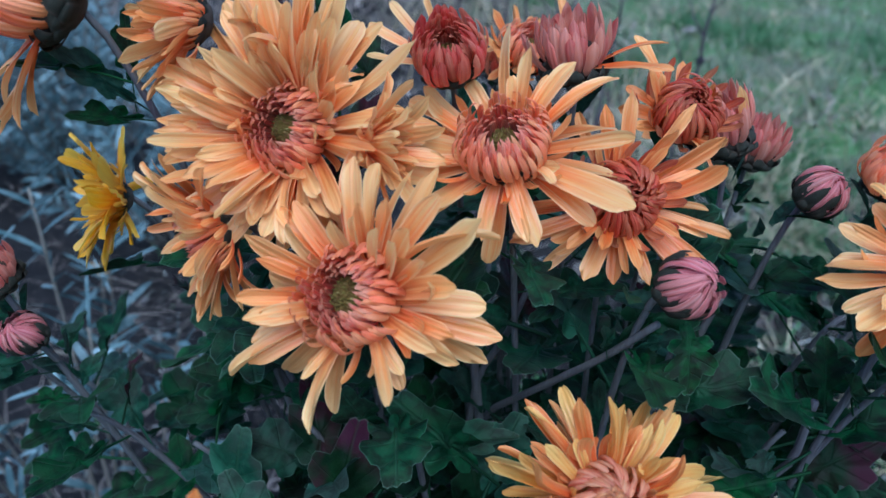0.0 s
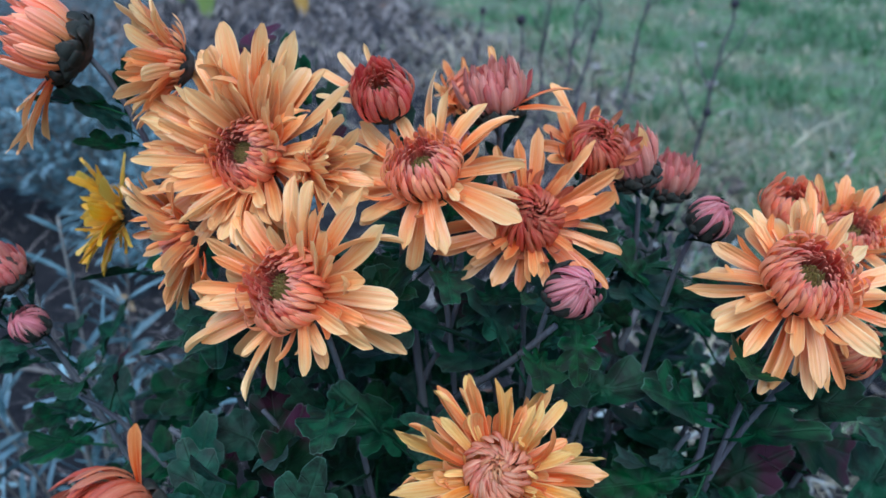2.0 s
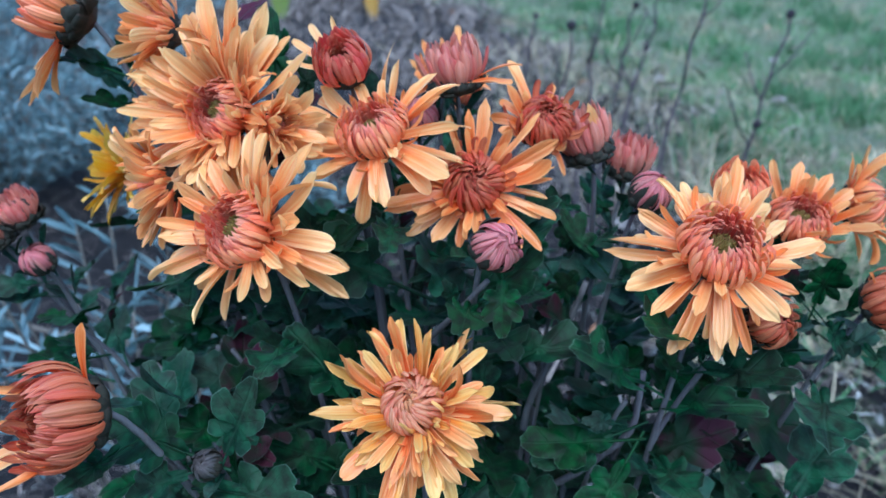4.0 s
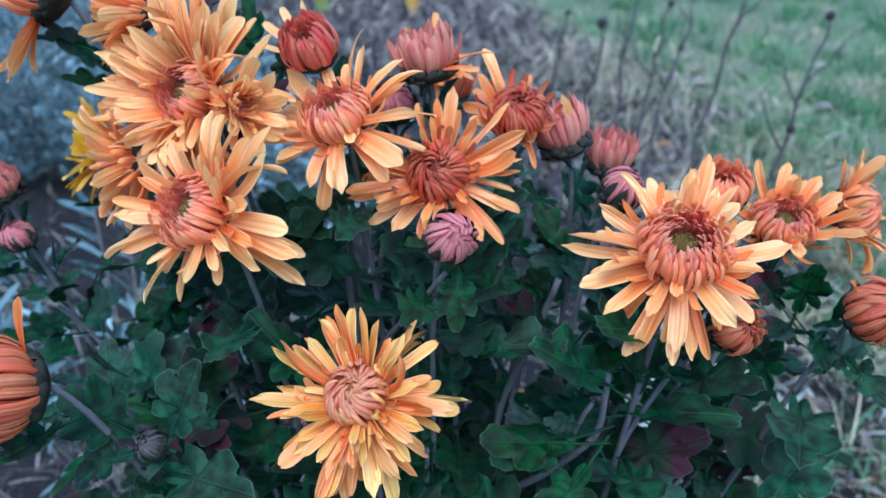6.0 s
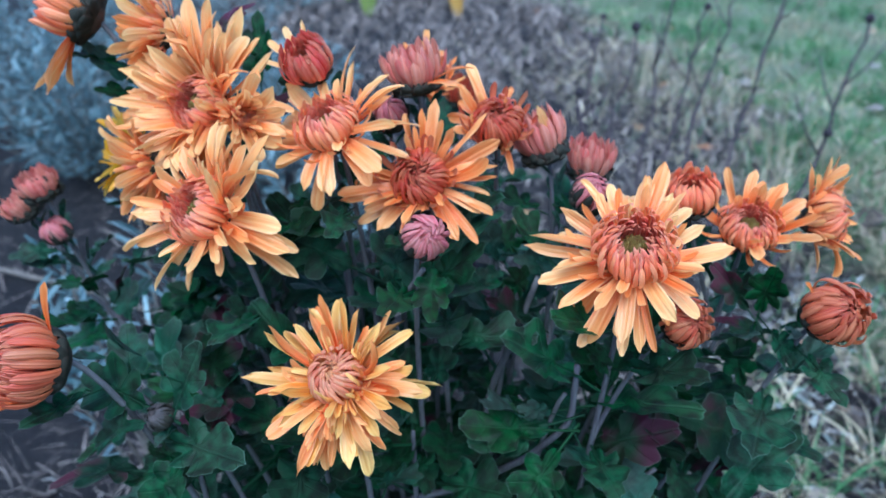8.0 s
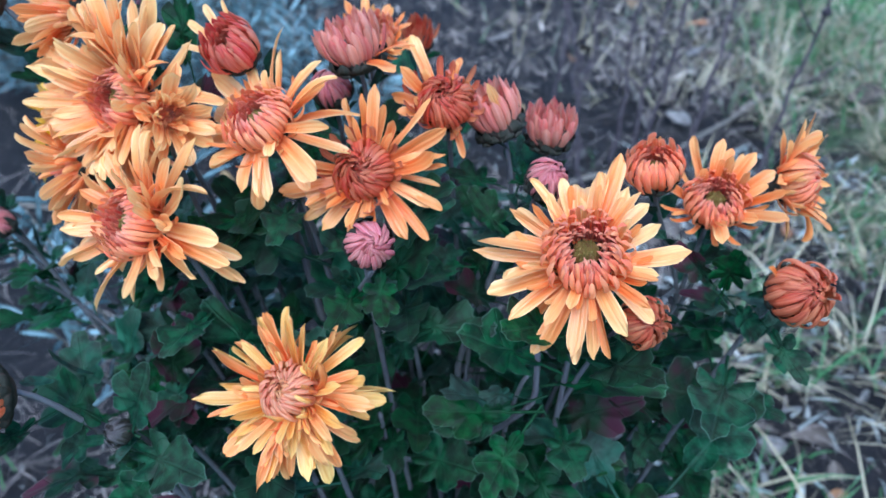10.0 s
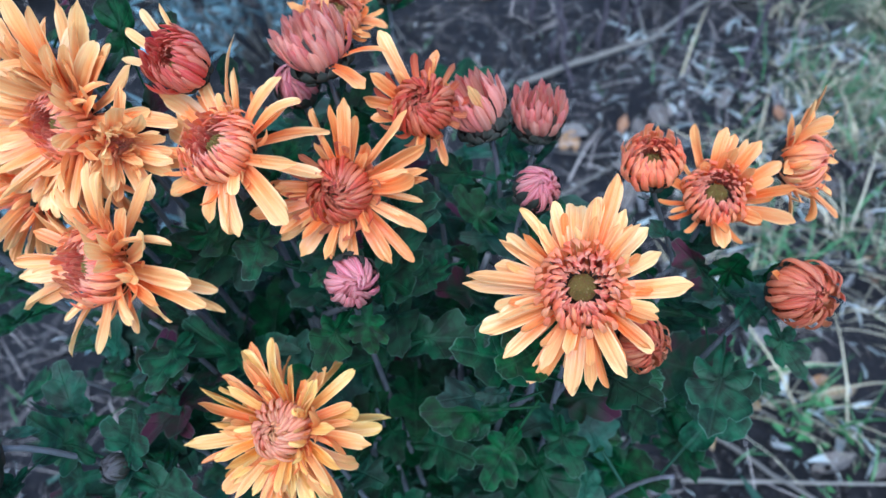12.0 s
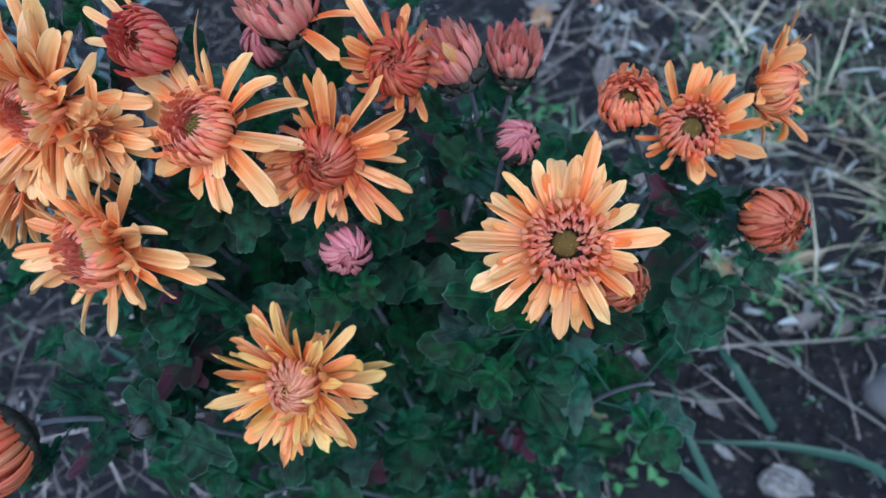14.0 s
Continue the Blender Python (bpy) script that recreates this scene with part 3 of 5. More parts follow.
def loose_rays(put, rays, skin, size, rnd, at):
    for turn, mm, slope in rays:
        put("petal", rnd.choice(RAYS[skin]), spin(turn, Matrix.Translation((0, 0.72 * size, at * size)) @ Matrix.Rotation(radians(slope), 4, "X") @ scaled(mm * 0.00095, mm / 1000, mm / 1000)))


def globe_head(parent, heart, normal, size, skin, seed=0, rays=(), ray_skin="petal_orange", tall=0.92, pitted=False):
    """A ball of narrow incurved petals that leave a small pit on top."""
    rnd = random.Random(seed)
    m, put = head_base(parent, heart, normal, size, 0.7, OPEN_BASE)
    put_rings(put, (GOBLETS if pitted else GLOBES)[skin], size, rnd, tall, 4.0)
    crown(put, size, skin, rnd, OPEN_CROWN if pitted else TIGHT_CROWN, 1.08)
    put("eye", EYE_MESH, scaled(size * (0.55 if pitted else 0.36), size * (0.55 if pitted else 0.36), size * (0.7 if pitted else 0.9)))
    loose_rays(put, rays, ray_skin, size, rnd, 0.1)
    for ring in (0, 1):
        for k in range(9):
            put("bract", rnd.choice(BUD_BRACTS), spin(40 * (k + 0.5 * ring) + rnd.uniform(-6, 6), Matrix.Translation((0, 0, -0.24 * size)) @ scaled(0.9 * size, size * 0.92, size * (0.42 - 0.12 * ring) * rnd.uniform(0.8, 1.25))))
    return m @ Matrix.Translation((0, 0, -0.4 * size))


def cup_head(parent, heart, normal, size, skin, seed=0, rays=(), ray_skin="petal_orange", height=1.0):
    """A half-open bud: scaly base, a tulip of upright petals with uneven tips, here and there a loose ray."""
    rnd = random.Random(seed)
    m, put = head_base(parent, heart, normal, size, 0.9, BUD_BASE)
    put_rings(put, CUPS[skin], size, rnd, height, 5.0)
    loose_rays(put, rays, ray_skin, size, rnd, 0.3)
    for ring in (0, 1, 2):
        for k in range(9):
            g = size * (1.08 - 0.03 * ring)
            put("bract", rnd.choice(BUD_BRACTS), spin(40 * (k + 0.5 * ring) + rnd.uniform(-7, 7), Matrix.Translation((0, 0, -0.05 * ring * size)) @ scaled(g, g, g * rnd.uniform(0.75, 1.2) * (0.40 - 0.09 * ring))))
    return m @ Matrix.Translation((0, 0, -0.25 * size))


def bud_head(parent, heart, normal, size, skin="petal_pink", seed=0):
    """A closed round bud, its petals wound to the top, in a scaly cup."""
    rnd = random.Random(seed)
    m, put = head_base(parent, heart, normal, size, 0.9, BUD_BASE)
    put_rings(put, BUDS[skin], size, rnd, 1.0, 3.0)
    for ring, count in ((0, 10), (1, 9), (2, 8)):
        for k in range(count):
            g = size * (1.10 - 0.03 * ring)
            put("bract", rnd.choice(BUD_BRACTS), spin(360 * (k + 0.5 * ring) / count + rnd.uniform(-9, 9), Matrix.Translation((0, 0, -0.05 * ring * size)) @ scaled(g, g, g * rnd.uniform(0.7, 1.15) * (0.95 - 0.2 * ring))))
    return m @ Matrix.Translation((0, 0, -0.25 * size))


# ---- leaves ----
def lobed_leaf(name, rnd, material, lobes=3, deep=0.34):
    """A lobed leaf one unit long: tip along y, base at the origin, with a short stalk."""
    around, rings = 72, 5
    fold, arch, wave = rnd.uniform(0.1, 0.5), rnd.uniform(-0.4, 0.05), rnd.uniform(0.02, 0.05)
    phase = rnd.uniform(0, 6)
    centre = 0.50
    verts, uvs, faces, rim = [(0, centre, 0)], [(0.5, centre)], [], [0.0]
    lean = rnd.uniform(-0.12, 0.12)
    for ring in range(1, rings + 1):
        for k in range(around):
            a = 2 * math.pi * k / around
            off = abs(math.pi - abs(a - math.pi))
            body = 0.42 + 0.09 * math.cos(off) + 0.05 * math.cos(2 * off)
            lobe = abs(math.cos(off * (lobes + 0.5) * 0.93)) ** 0.6
            tooth = math.cos(off * 19 + phase)
            r = body * (1 - deep * (1 - lobe) * (0.55 + 0.45 * math.sin(off * 0.9))) * (1 + 0.03 * tooth)
            if off > 2.5:
                r = min(r, 0.5 - 0.02 + 0.02 * (off - 2.5))
                r *= 1 - 0.1 * (off - 2.5)
            narrow = 1.0 - 0.60 * max(0.0, (off - 1.75) / 1.39) ** 1.2
            rr = r * ring / rings
            x = math.sin(a) * rr * 0.74 * narrow
            y = centre + math.cos(a) * rr
            x += lean * (y - 0.2) ** 2
            z = abs(x) * fold + arch * y * y + wave * math.sin(7 * y + 3 * x + phase) * (ring / rings) + 0.03 * math.sin(off * 7 + phase) * (ring / rings) ** 2
            verts.append((x, y, z))
            uvs.append((0.5 + math.sin(a) * rr * 0.74 * narrow, y))
            rim.append((ring / rings) ** 2 if off < 2.6 else 0.0)
    for k in range(around):
        k2 = (k + 1) % around
        faces.append((0, 1 + k2, 1 + k))
        for ring in range(rings - 1):
            b = 1 + ring * around
            faces.append((b + k, b + k2, b + around + k2, b + around + k))
    base = len(verts)
    stalk_y, stalk_n = (-0.25, -0.05, 0.08, 0.3), 4
    for y in stalk_y:
        z = arch * y * abs(y) - 0.012
        for k in range(stalk_n):
            a = math.pi / 2 * k
            verts.append((0.016 * math.cos(a), y, z + 0.016 * math.sin(a)))
            uvs.append((0.5, 0.02))
            rim.append(0.0)
    for i in range(len(stalk_y) - 1):
        for k in range(stalk_n):
            k2 = (k + 1) % stalk_n
            faces.append((base + i * 4 + k, base + i * 4 + k2, base + i * 4 + 4 + k2, base + i * 4 + 4 + k))
    me = raw_mesh(name, verts, faces, material, uvs)
    me.attributes.new("rim", "FLOAT", "POINT").data.foreach_set("value", rim)
    return me


_rnd = random.Random(11)
LEAVES = [lobed_leaf("leaf", _rnd, LEAF, _rnd.choice((2, 3, 3)), _rnd.uniform(0.48, 0.7)) for _ in range(9)]
PURPLE_LEAVES = [lobed_leaf("leaf", _rnd, LEAF_PURPLE, 3, _rnd.uniform(0.42, 0.6)) for _ in range(4)]
PALE_LEAVES = [lobed_leaf("leaf", _rnd, LEAF_PALE, 3, _rnd.uniform(0.45, 0.65)) for _ in range(4)]


def paddle_leaf(rnd, material):
    """A small entire leaf one unit long, as they sit just under the flowers."""
    wide, arch, fold = rnd.uniform(0.15, 0.22), rnd.uniform(-0.3, 0.15), rnd.uniform(0.2, 0.6)
    rows, uvs = [], []
    for i in range(9):
        s = i / 8
        w = wide * (0.3 + 0.7 * math.sin(min(s / 0.62, 1) * math.pi / 2)) * (1 if s < 0.62 else math.sqrt(max(1 - ((s - 0.62) / 0.385) ** 2, 0.01)))
        w *= 1 + 0.12 * math.cos(17 * s)
        rows.append([(c * w, s, fold * w * c * c + arch * s * s) for c in COLUMNS])
        uvs.append([(0.5 + c * w, s) for c in COLUMNS])
    me = sheet_mesh("leaf", rows, uvs, material)
    me.attributes.new("rim", "FLOAT", "POINT").data.foreach_set("value", [abs(c) ** 4 for _ in range(9) for c in COLUMNS])
    return me


PADDLES = [paddle_leaf(_rnd, m) for m in (LEAF, LEAF_PALE, LEAF_PALE)]


def leaf_pose(base, way, normal, length, broad=1.0):
    """A pose for a leaf with its base at base, running along way, upper side towards normal."""
    y = Vector(way).normalized()
    z = Vector(normal) - y * Vector(normal).dot(y)
    if z.length < 1e-3:
        z = y.orthogonal()
    z.normalize()
    x = y.cross(z)
    r = Matrix(((x.x, y.x, z.x, base[0]), (x.y, y.y, z.y, base[1]), (x.z, y.z, z.z, base[2]), (0, 0, 0, 1)))
    return r @ scaled(length * broad, length, length)


# ---- the ground ----
def lawn_edge(y):
    """The x at which the planted bed gives way to the lawn."""
    return 0.88 - 0.30 * max(y - 2.2, 0.0) - 3.0 * max(y - 8.0, 0.0)


def ground_height(x, y):
    near = max(0.0, 1.0 - (abs(x) + abs(y - 1.0)) / 6.0)
    return near * (0.022 * noise.noise(Vector((x * 3, y * 3, 1))) + 0.012 * noise.noise(Vector((x * 11, y * 11, 5)))
                   + 0.006 * noise.noise(Vector((x * 34, y * 34, 9)))) - 0.01


def build_ground():
    steps = 190
    line = np.sinh(np.linspace(-1, 1, steps) * 6.2) / math.sinh(6.2) * 900
    rows = [[(x + 0.3, y + 0.9, ground_height(x + 0.3, y + 0.9)) for x in line] for y in line]
    uvs = [[(0, 0)] * steps for _ in range(steps)]
    return tagged(new("ground", sheet_mesh("ground", rows, uvs, GROUND)), "dark damp garden soil turning into patchy green lawn", "ground", kind="structure")


build_ground()


def blades(name, count, place, length, width, lean, material, label, category, seed, curl=0.5, segments=3):
    """A mass of single bent blades. place(rng) gives x, y, z and a size factor."""
    rng = random.Random(seed)
    verts, faces = [], []
    for _ in range(count):
        x, y, z, f = place(rng)
        h, w = rng.uniform(*length) * f, rng.uniform(*width) * f
        a, tip, b = rng.uniform(0, 6.283), rng.uniform(*lean), rng.uniform(0, 6.283)
        dx, dy, sx, sy = math.cos(a), math.sin(a), math.cos(b) * w / 2, math.sin(b) * w / 2
        start = len(verts)
        tilt, px, pz = tip * (1 - curl), 0.0, 0.0
        for k in range(segments + 1):
            q = 1 - (k / segments) ** 2
            verts.append((x + dx * px - sx * q, y + dy * px - sy * q, z + pz))
            verts.append((x + dx * px + sx * q, y + dy * px + sy * q, z + pz))
            px += math.sin(tilt) * h / segments
            pz += math.cos(tilt) * h / segments
            tilt += tip * curl * 2 / segments
        for k in range(segments):
            s = start + 2 * k
            faces.append((s, s + 1, s + 3, s + 2))
    return tagged(new(name, raw_mesh(name, verts, faces, material)), label, category, kind="stuff")


def lawn_place(rng):
    while True:
        y = -1.6 + 13.8 * rng.random() ** 1.8
        x = max(lawn_edge(y), -1.0 - 0.55 * max(y, 0.0)) - 0.15 + (2.2 + 0.8 * max(y, 0.3)) * rng.random() ** 1.2
        e = x - lawn_edge(y) + 0.55 * noise.noise(Vector((x * 2.2, y * 2.2, 3)))
        if rng.random() < 0.12 + 1.2 * e and noise.noise(Vector((x * 5, y * 5, 7))) > -0.2 + 0.5 * (rng.random() - 0.5):
            return x, y, ground_height(x, y) - 0.004, 1 + 0.12 * max(y, 0.0)


blades("grass", 80000, lawn_place, (0.03, 0.075), (0.0022, 0.0045), (0.2, 1.3), GRASS, "short green lawn grass with bare patches", "grass", 21)


def tussock_spots(seed, count, low, high):
    """Middles of grass tufts where the turf grows thick or thin."""
    rng = random.Random(seed)
    spots = []
    while len(spots) < count:
        y = 1.2 + 9.5 * rng.random() ** 1.4
        x = lawn_edge(y) - 0.1 + (1.6 + 0.75 * y) * rng.random()
        if low < noise.noise(Vector((x * 1.7, y * 1.1, 13))) < high:
            spots.append((x, y))
    return spots


GREEN_SPOTS, DRY_SPOTS = tussock_spots(41, 520, 0.02, 1.0), tussock_spots(42, 330, -1.0, -0.02)


def tussock_place(spots, spread):
    def place(rng):
        x, y = rng.choice(spots)
        x, y = x + rng.gauss(0, spread), y + rng.gauss(0, spread)
        return x, y, ground_height(x, y), 1 + 0.12 * y
    return place


blades("grass_tufts", 15000, tussock_place(GREEN_SPOTS, 0.05), (0.04, 0.09), (0.004, 0.008), (0.3, 1.2), MEADOW, "thick tufts of fresh green grass in the lawn", "grass", 43)
blades("dry_tufts", 6000, tussock_place(DRY_SPOTS, 0.06), (0.03, 0.09), (0.003, 0.007), (0.9, 1.6), STRAW, "pale dry grass lying in thin parts of the lawn", "dry grass", 44)


def weedy_place(rng):
    while True:
        y = 0.2 + 2.6 * rng.random()
        x = 0.57 + 0.28 * min(max(y - 0.6, 0.0), 1.0) + rng.gauss(0, 0.15) + 0.2 * max(0.6 - y, 0)
        if noise.noise(Vector((x * 6, y * 6, 2))) > rng.uniform(-0.05, 0.35) + 3.0 * max(0.66 - y, 0):
            return x, y, ground_height(x, y), 1.0


blades("dry_grass", 1900, weedy_place, (0.06, 0.22), (0.0026, 0.006), (0.9, 1.75), STRAW, "matted dry straw-coloured grass over the soil", "dry grass", 22, 0.35)
blades("weedy_grass", 1200, weedy_place, (0.05, 0.15), (0.003, 0.006), (0.5, 1.5), MEADOW, "unmown green grass along the bed's edge", "grass", 23, 0.5)


def bed_place(rng):
    y = 1.0 + rng.gauss(0, 1.3)
    x = 0.75 - abs(rng.gauss(0, 1.5))
    if x > 0.1 and y < 0.75 and rng.random() < 0.85:
        x -= 0.9
    return x, y, ground_height(x, y) + 0.002, 1.0


def scrap_place(rng):
    x, y = rng.uniform(-0.7, 0.75), 0.15 + 1.5 * rng.random()
    return x, y, ground_height(x, y) + rng.uniform(0.002, 0.008), 1.0


blades("fine_litter", 1500, scrap_place, (0.008, 0.035), (0.001, 0.004), (1.2, 1.65), SCRAP, "fine bits of dry leaf and stalk on the soil", "plant litter", 48, 0.6)
blades("sprouts", 260, scrap_place, (0.02, 0.06), (0.002, 0.004), (0.3, 1.2), MEADOW, "single green sprouts of grass in the bed", "grass", 49)
blades("plant_litter", 7000, bed_place, (0.03, 0.16), (0.001, 0.0035), (1.2, 1.65), DEBRIS, "brown withered stalks lying on the soil", "plant litter", 24, 0.15)


def soil_crumbs(count, seed):
    """Loose crumbs and small clods of earth, each a lumpy eight-sided grain."""
    rng = random.Random(seed)
    verts, faces = [], []
    for _ in range(count):
        x, y = rng.uniform(-0.75, 0.8), 0.1 + 1.9 * rng.random() ** 1.3
        r = 0.0016 + 0.007 * rng.random() ** 3
        z, start = ground_height(x, y) + 0.3 * r, len(verts)
        for dx, dy, dz in ((1, 0, 0), (0, 1, 0), (-1, 0, 0), (0, -1, 0), (0, 0, 0.8), (0, 0, -0.6)):
            g = r * rng.uniform(0.6, 1.4)
            verts.append((x + g * dx + 0.3 * r * rng.random(), y + g * dy, z + g * dz))
        for a in range(4):
            b = (a + 1) % 4
            faces += [(start + a, start + b, start + 4), (start + b, start + a, start + 5)]
    return tagged(new("soil_crumbs", raw_mesh("soil_crumbs", verts, faces, CRUMB, smooth=False)), "loose dark crumbs of damp garden soil", "soil", kind="stuff")


soil_crumbs(16000, 47)


def near_litter_place(rng):
    x, y = rng.uniform(0.22, 0.85), 0.52 + 1.2 * rng.random()
    return x, y, ground_height(x, y) + rng.uniform(0.002, 0.012), 1.0


blades("stalk_litter", 420, near_litter_place, (0.02, 0.07), (0.004, 0.014), (1.3, 1.65), SCRAP, "grey-brown stalk bits and leaf scraps on the soil", "plant litter", 27, 0.2)


def withered_place(rng):
    y = 2.1 + 6.5 * rng.random() ** 1.3
    x = rng.uniform(-1.4 - 0.6 * y, lawn_edge(y) + 0.1)
    f = 1.0 + 0.9 * noise.noise(Vector((x * 1.8, y * 1.8, 4)))
    return x, y, ground_height(x, y), max(f, 0.25) * (0.7 + 0.15 * y) * (1.7 if y > 3.8 else 1.0)


blades("withered_growth", 10000, withered_place, (0.02, 0.08), (0.003, 0.009), (0.8, 1.75), DEBRIS, "brown withered perennials in the bed behind", "withered plants", 25)


def weed_stalk_place(rng):
    y = 1.9 + 2.6 * rng.random()
    x = lawn_edge(y) - 0.15 + rng.gauss(0, 0.38)
    return x, y, ground_height(x, y), 0.5 + 1.1 * max(noise.noise(Vector((x * 2.5, y * 2.5, 8))) + 0.25, 0.0)


blades("dry_weeds", 420, weed_stalk_place, (0.10, 0.34), (0.003, 0.007), (0.1, 1.0), STRAW, "tangle of thin dry weed stalks between bed and lawn", "dry plants", 28, 0.4)
def edge_litter_place(rng):
    y = 1.9 + 3.2 * rng.random() ** 1.2
    x = lawn_edge(y) - 0.15 + rng.gauss(0, 0.45)
    return x, y, ground_height(x, y) + rng.uniform(0.002, 0.02), 0.8 + 0.2 * y


blades("edge_litter", 1700, edge_litter_place, (0.02, 0.09), (0.004, 0.014), (1.1, 1.65), DEBRIS, "grey dry leaves and stalk bits between bed and lawn", "plant litter", 45, 0.3)
blades("edge_straw", 700, edge_litter_place, (0.08, 0.22), (0.003, 0.006), (1.1, 1.65), STRAW, "pale dry stalks lying between bed and lawn", "dry grass", 46, 0.3)
blades("green_weeds", 500, weed_stalk_place, (0.06, 0.2), (0.004, 0.010), (0.3, 1.3), GRASS, "tufts of taller green grass between bed and lawn", "grass", 29, 0.4)


# ---- the chrysanthemums ----
HEAD_SPHERES = []
CLUMP = "chrysanthemums in one clump"


def shoot(root, heads, label, seed, leaves=17, purple=0.1, leaf_size=(0.032, 0.056), low=0.42, thick=0.0018):
    """One flowering shoot. heads: builders that take the shoot and give the pose where their stalk ends."""
    rnd = random.Random(seed)
    x, y = root
    ob = tagged(new("chrysanthemum", None), label, "flower", CLUMP)
    ob.location = (x, y, 0)
    ob.empty_display_size = 0.05
    here = Matrix.Translation((-x, -y, 0))
    ob_frames = []
    for build in heads:
        ob_frames.append(build(ob))
    for child_ob in ob.children:
        child_ob.matrix_basis = here @ child_ob.matrix_basis
    main = None
    for fm in ob_frames:
        n = (fm.to_3x3() @ Vector((0, 0, 1))).normalized()
        a0 = rnd.uniform(0, 360)
        for j in range(4):
            add_leaf(ob, here @ (fm.translation - n * (0.008 + 0.008 * j)), n, a0 + 137 * j, rnd.uniform(0.013, 0.022), rnd, -1)
    for k, fm in enumerate(ob_frames):
        end = here @ fm.translation
        n = (fm.to_3x3() @ Vector((0, 0, 1))).normalized()
        if main is None:
            pts = bent((0, 0, -0.02), (end.x * 0.2, end.y * 0.2, end.z * 1.0), end, n * 0.12 + Vector((0, 0, 0.06)), 22)
            main = pts
            radii = [thick * (1.25 - 0.62 * i / 22) for i in range(23)]
            child("stem", tube_mesh("stem", pts, radii, STEM), ob)
        else:
            at = min(range(9, 20), key=lambda i: abs((end - main[i]).length - 0.085))
            way = (main[at + 1] - main[at]).normalized()
            pts = bent(main[at], way * 0.05, end, n * 0.06, 12)
            child("stem", tube_mesh("stem", pts, [thick * (0.75 - 0.2 * i / 12) for i in range(13)], STEM), ob)
            for i in (4, 7, 9):
                add_leaf(ob, pts[i], (pts[i + 1] - pts[i]).normalized(), rnd.uniform(0, 360), rnd.uniform(0.016, 0.028), rnd, 0.1)
    turn = rnd.uniform(0, 360)
    for k in range(leaves):
        s = low + (0.93 - low) * (k + rnd.uniform(0.1, 0.9)) / leaves
        f = s * 22
        i = int(f)
        p = main[i].lerp(main[i + 1], f - i)
        way = (main[i + 1] - main[i]).normalized()
        turn += 137.5 + rnd.uniform(-20, 20)
        size = rnd.uniform(*leaf_size) * (1.0 if s < 0.8 else 1.0 - 2.6 * (s - 0.8))
        add_leaf(ob, p, way, turn, size, rnd, purple)
    return ob


def blocked(p, tip):
    """Whether a leaf would lie on or in front of a flower."""
    for o, n, r in HEAD_SPHERES:
        for q in (p, (p + tip) / 2, tip):
            d = q - o
            h = d.dot(n)
            if d.length < r * 0.75 or (-0.004 < h < 0.10 and (d - n * h).length < r * 0.8):
                return True
    return False


def add_leaf(ob, p, way, turn, size, rnd, purple):
    side = way.orthogonal().normalized()
    out = Matrix.Rotation(radians(turn), 3, way) @ side
    rise = rnd.uniform(0.25, 0.95)
    run = (out + way * rise).normalized()
    up = (Vector((0, 0, 1)) * 1.2 + way * 0.6 - out * 0.4 + Vector((rnd.uniform(-0.9, 0.9), rnd.uniform(-1.1, 0.4), 0))).normalized()
    base = p + run * size * 0.22
    if blocked(Vector(ob.location) + base, Vector(ob.location) + base + run * size):
        return
    if purple < 0:
        child("leaf", rnd.choice(PADDLES), ob, leaf_pose(p + run * 0.001, run + way * 0.9, up, size, rnd.uniform(0.85, 1.15)))
        return
    pick = rnd.random()
    me = rnd.choice(PURPLE_LEAVES if pick < purple else PALE_LEAVES if pick > 0.82 else LEAVES)
    child("leaf", me, ob, leaf_pose(base, run, up, size, rnd.uniform(0.85, 1.15)))


def placed_leaf(ob, base, tip, up, me, broad=1.0):
    """A leaf between two places of the garden, with a stalk back to the shoot's stem."""
    b, t = Vector(base) - ob.location, Vector(tip) - ob.location
    return child("leaf", me, ob, leaf_pose(b, t - b, up, (t - b).length, broad))


def placed_stem(ob, points, radius):
    """A branch of a shoot that rises from its root through some places of the garden."""
    pts = [Vector(p) - ob.location for p in points]
    way = (pts[1] - pts[0]).normalized()
    line = bent((0, 0, -0.02), (0, 0, 0.3), pts[0], way * 0.15, 10)[:-1]
    for a, b in zip(pts, pts[1:]):
        line += [a.lerp(b, k / 4) for k in range(4)]
    line.append(pts[-1])
    smooth = [line[0]] + [(p + 2 * q + r) / 4 for p, q, r in zip(line, line[1:], line[2:])] + [line[-1]]
    return child("stem", tube_mesh("stem", smooth, [radius * (1.2 - 0.45 * k / len(smooth)) for k in range(len(smooth))], STEM), ob)


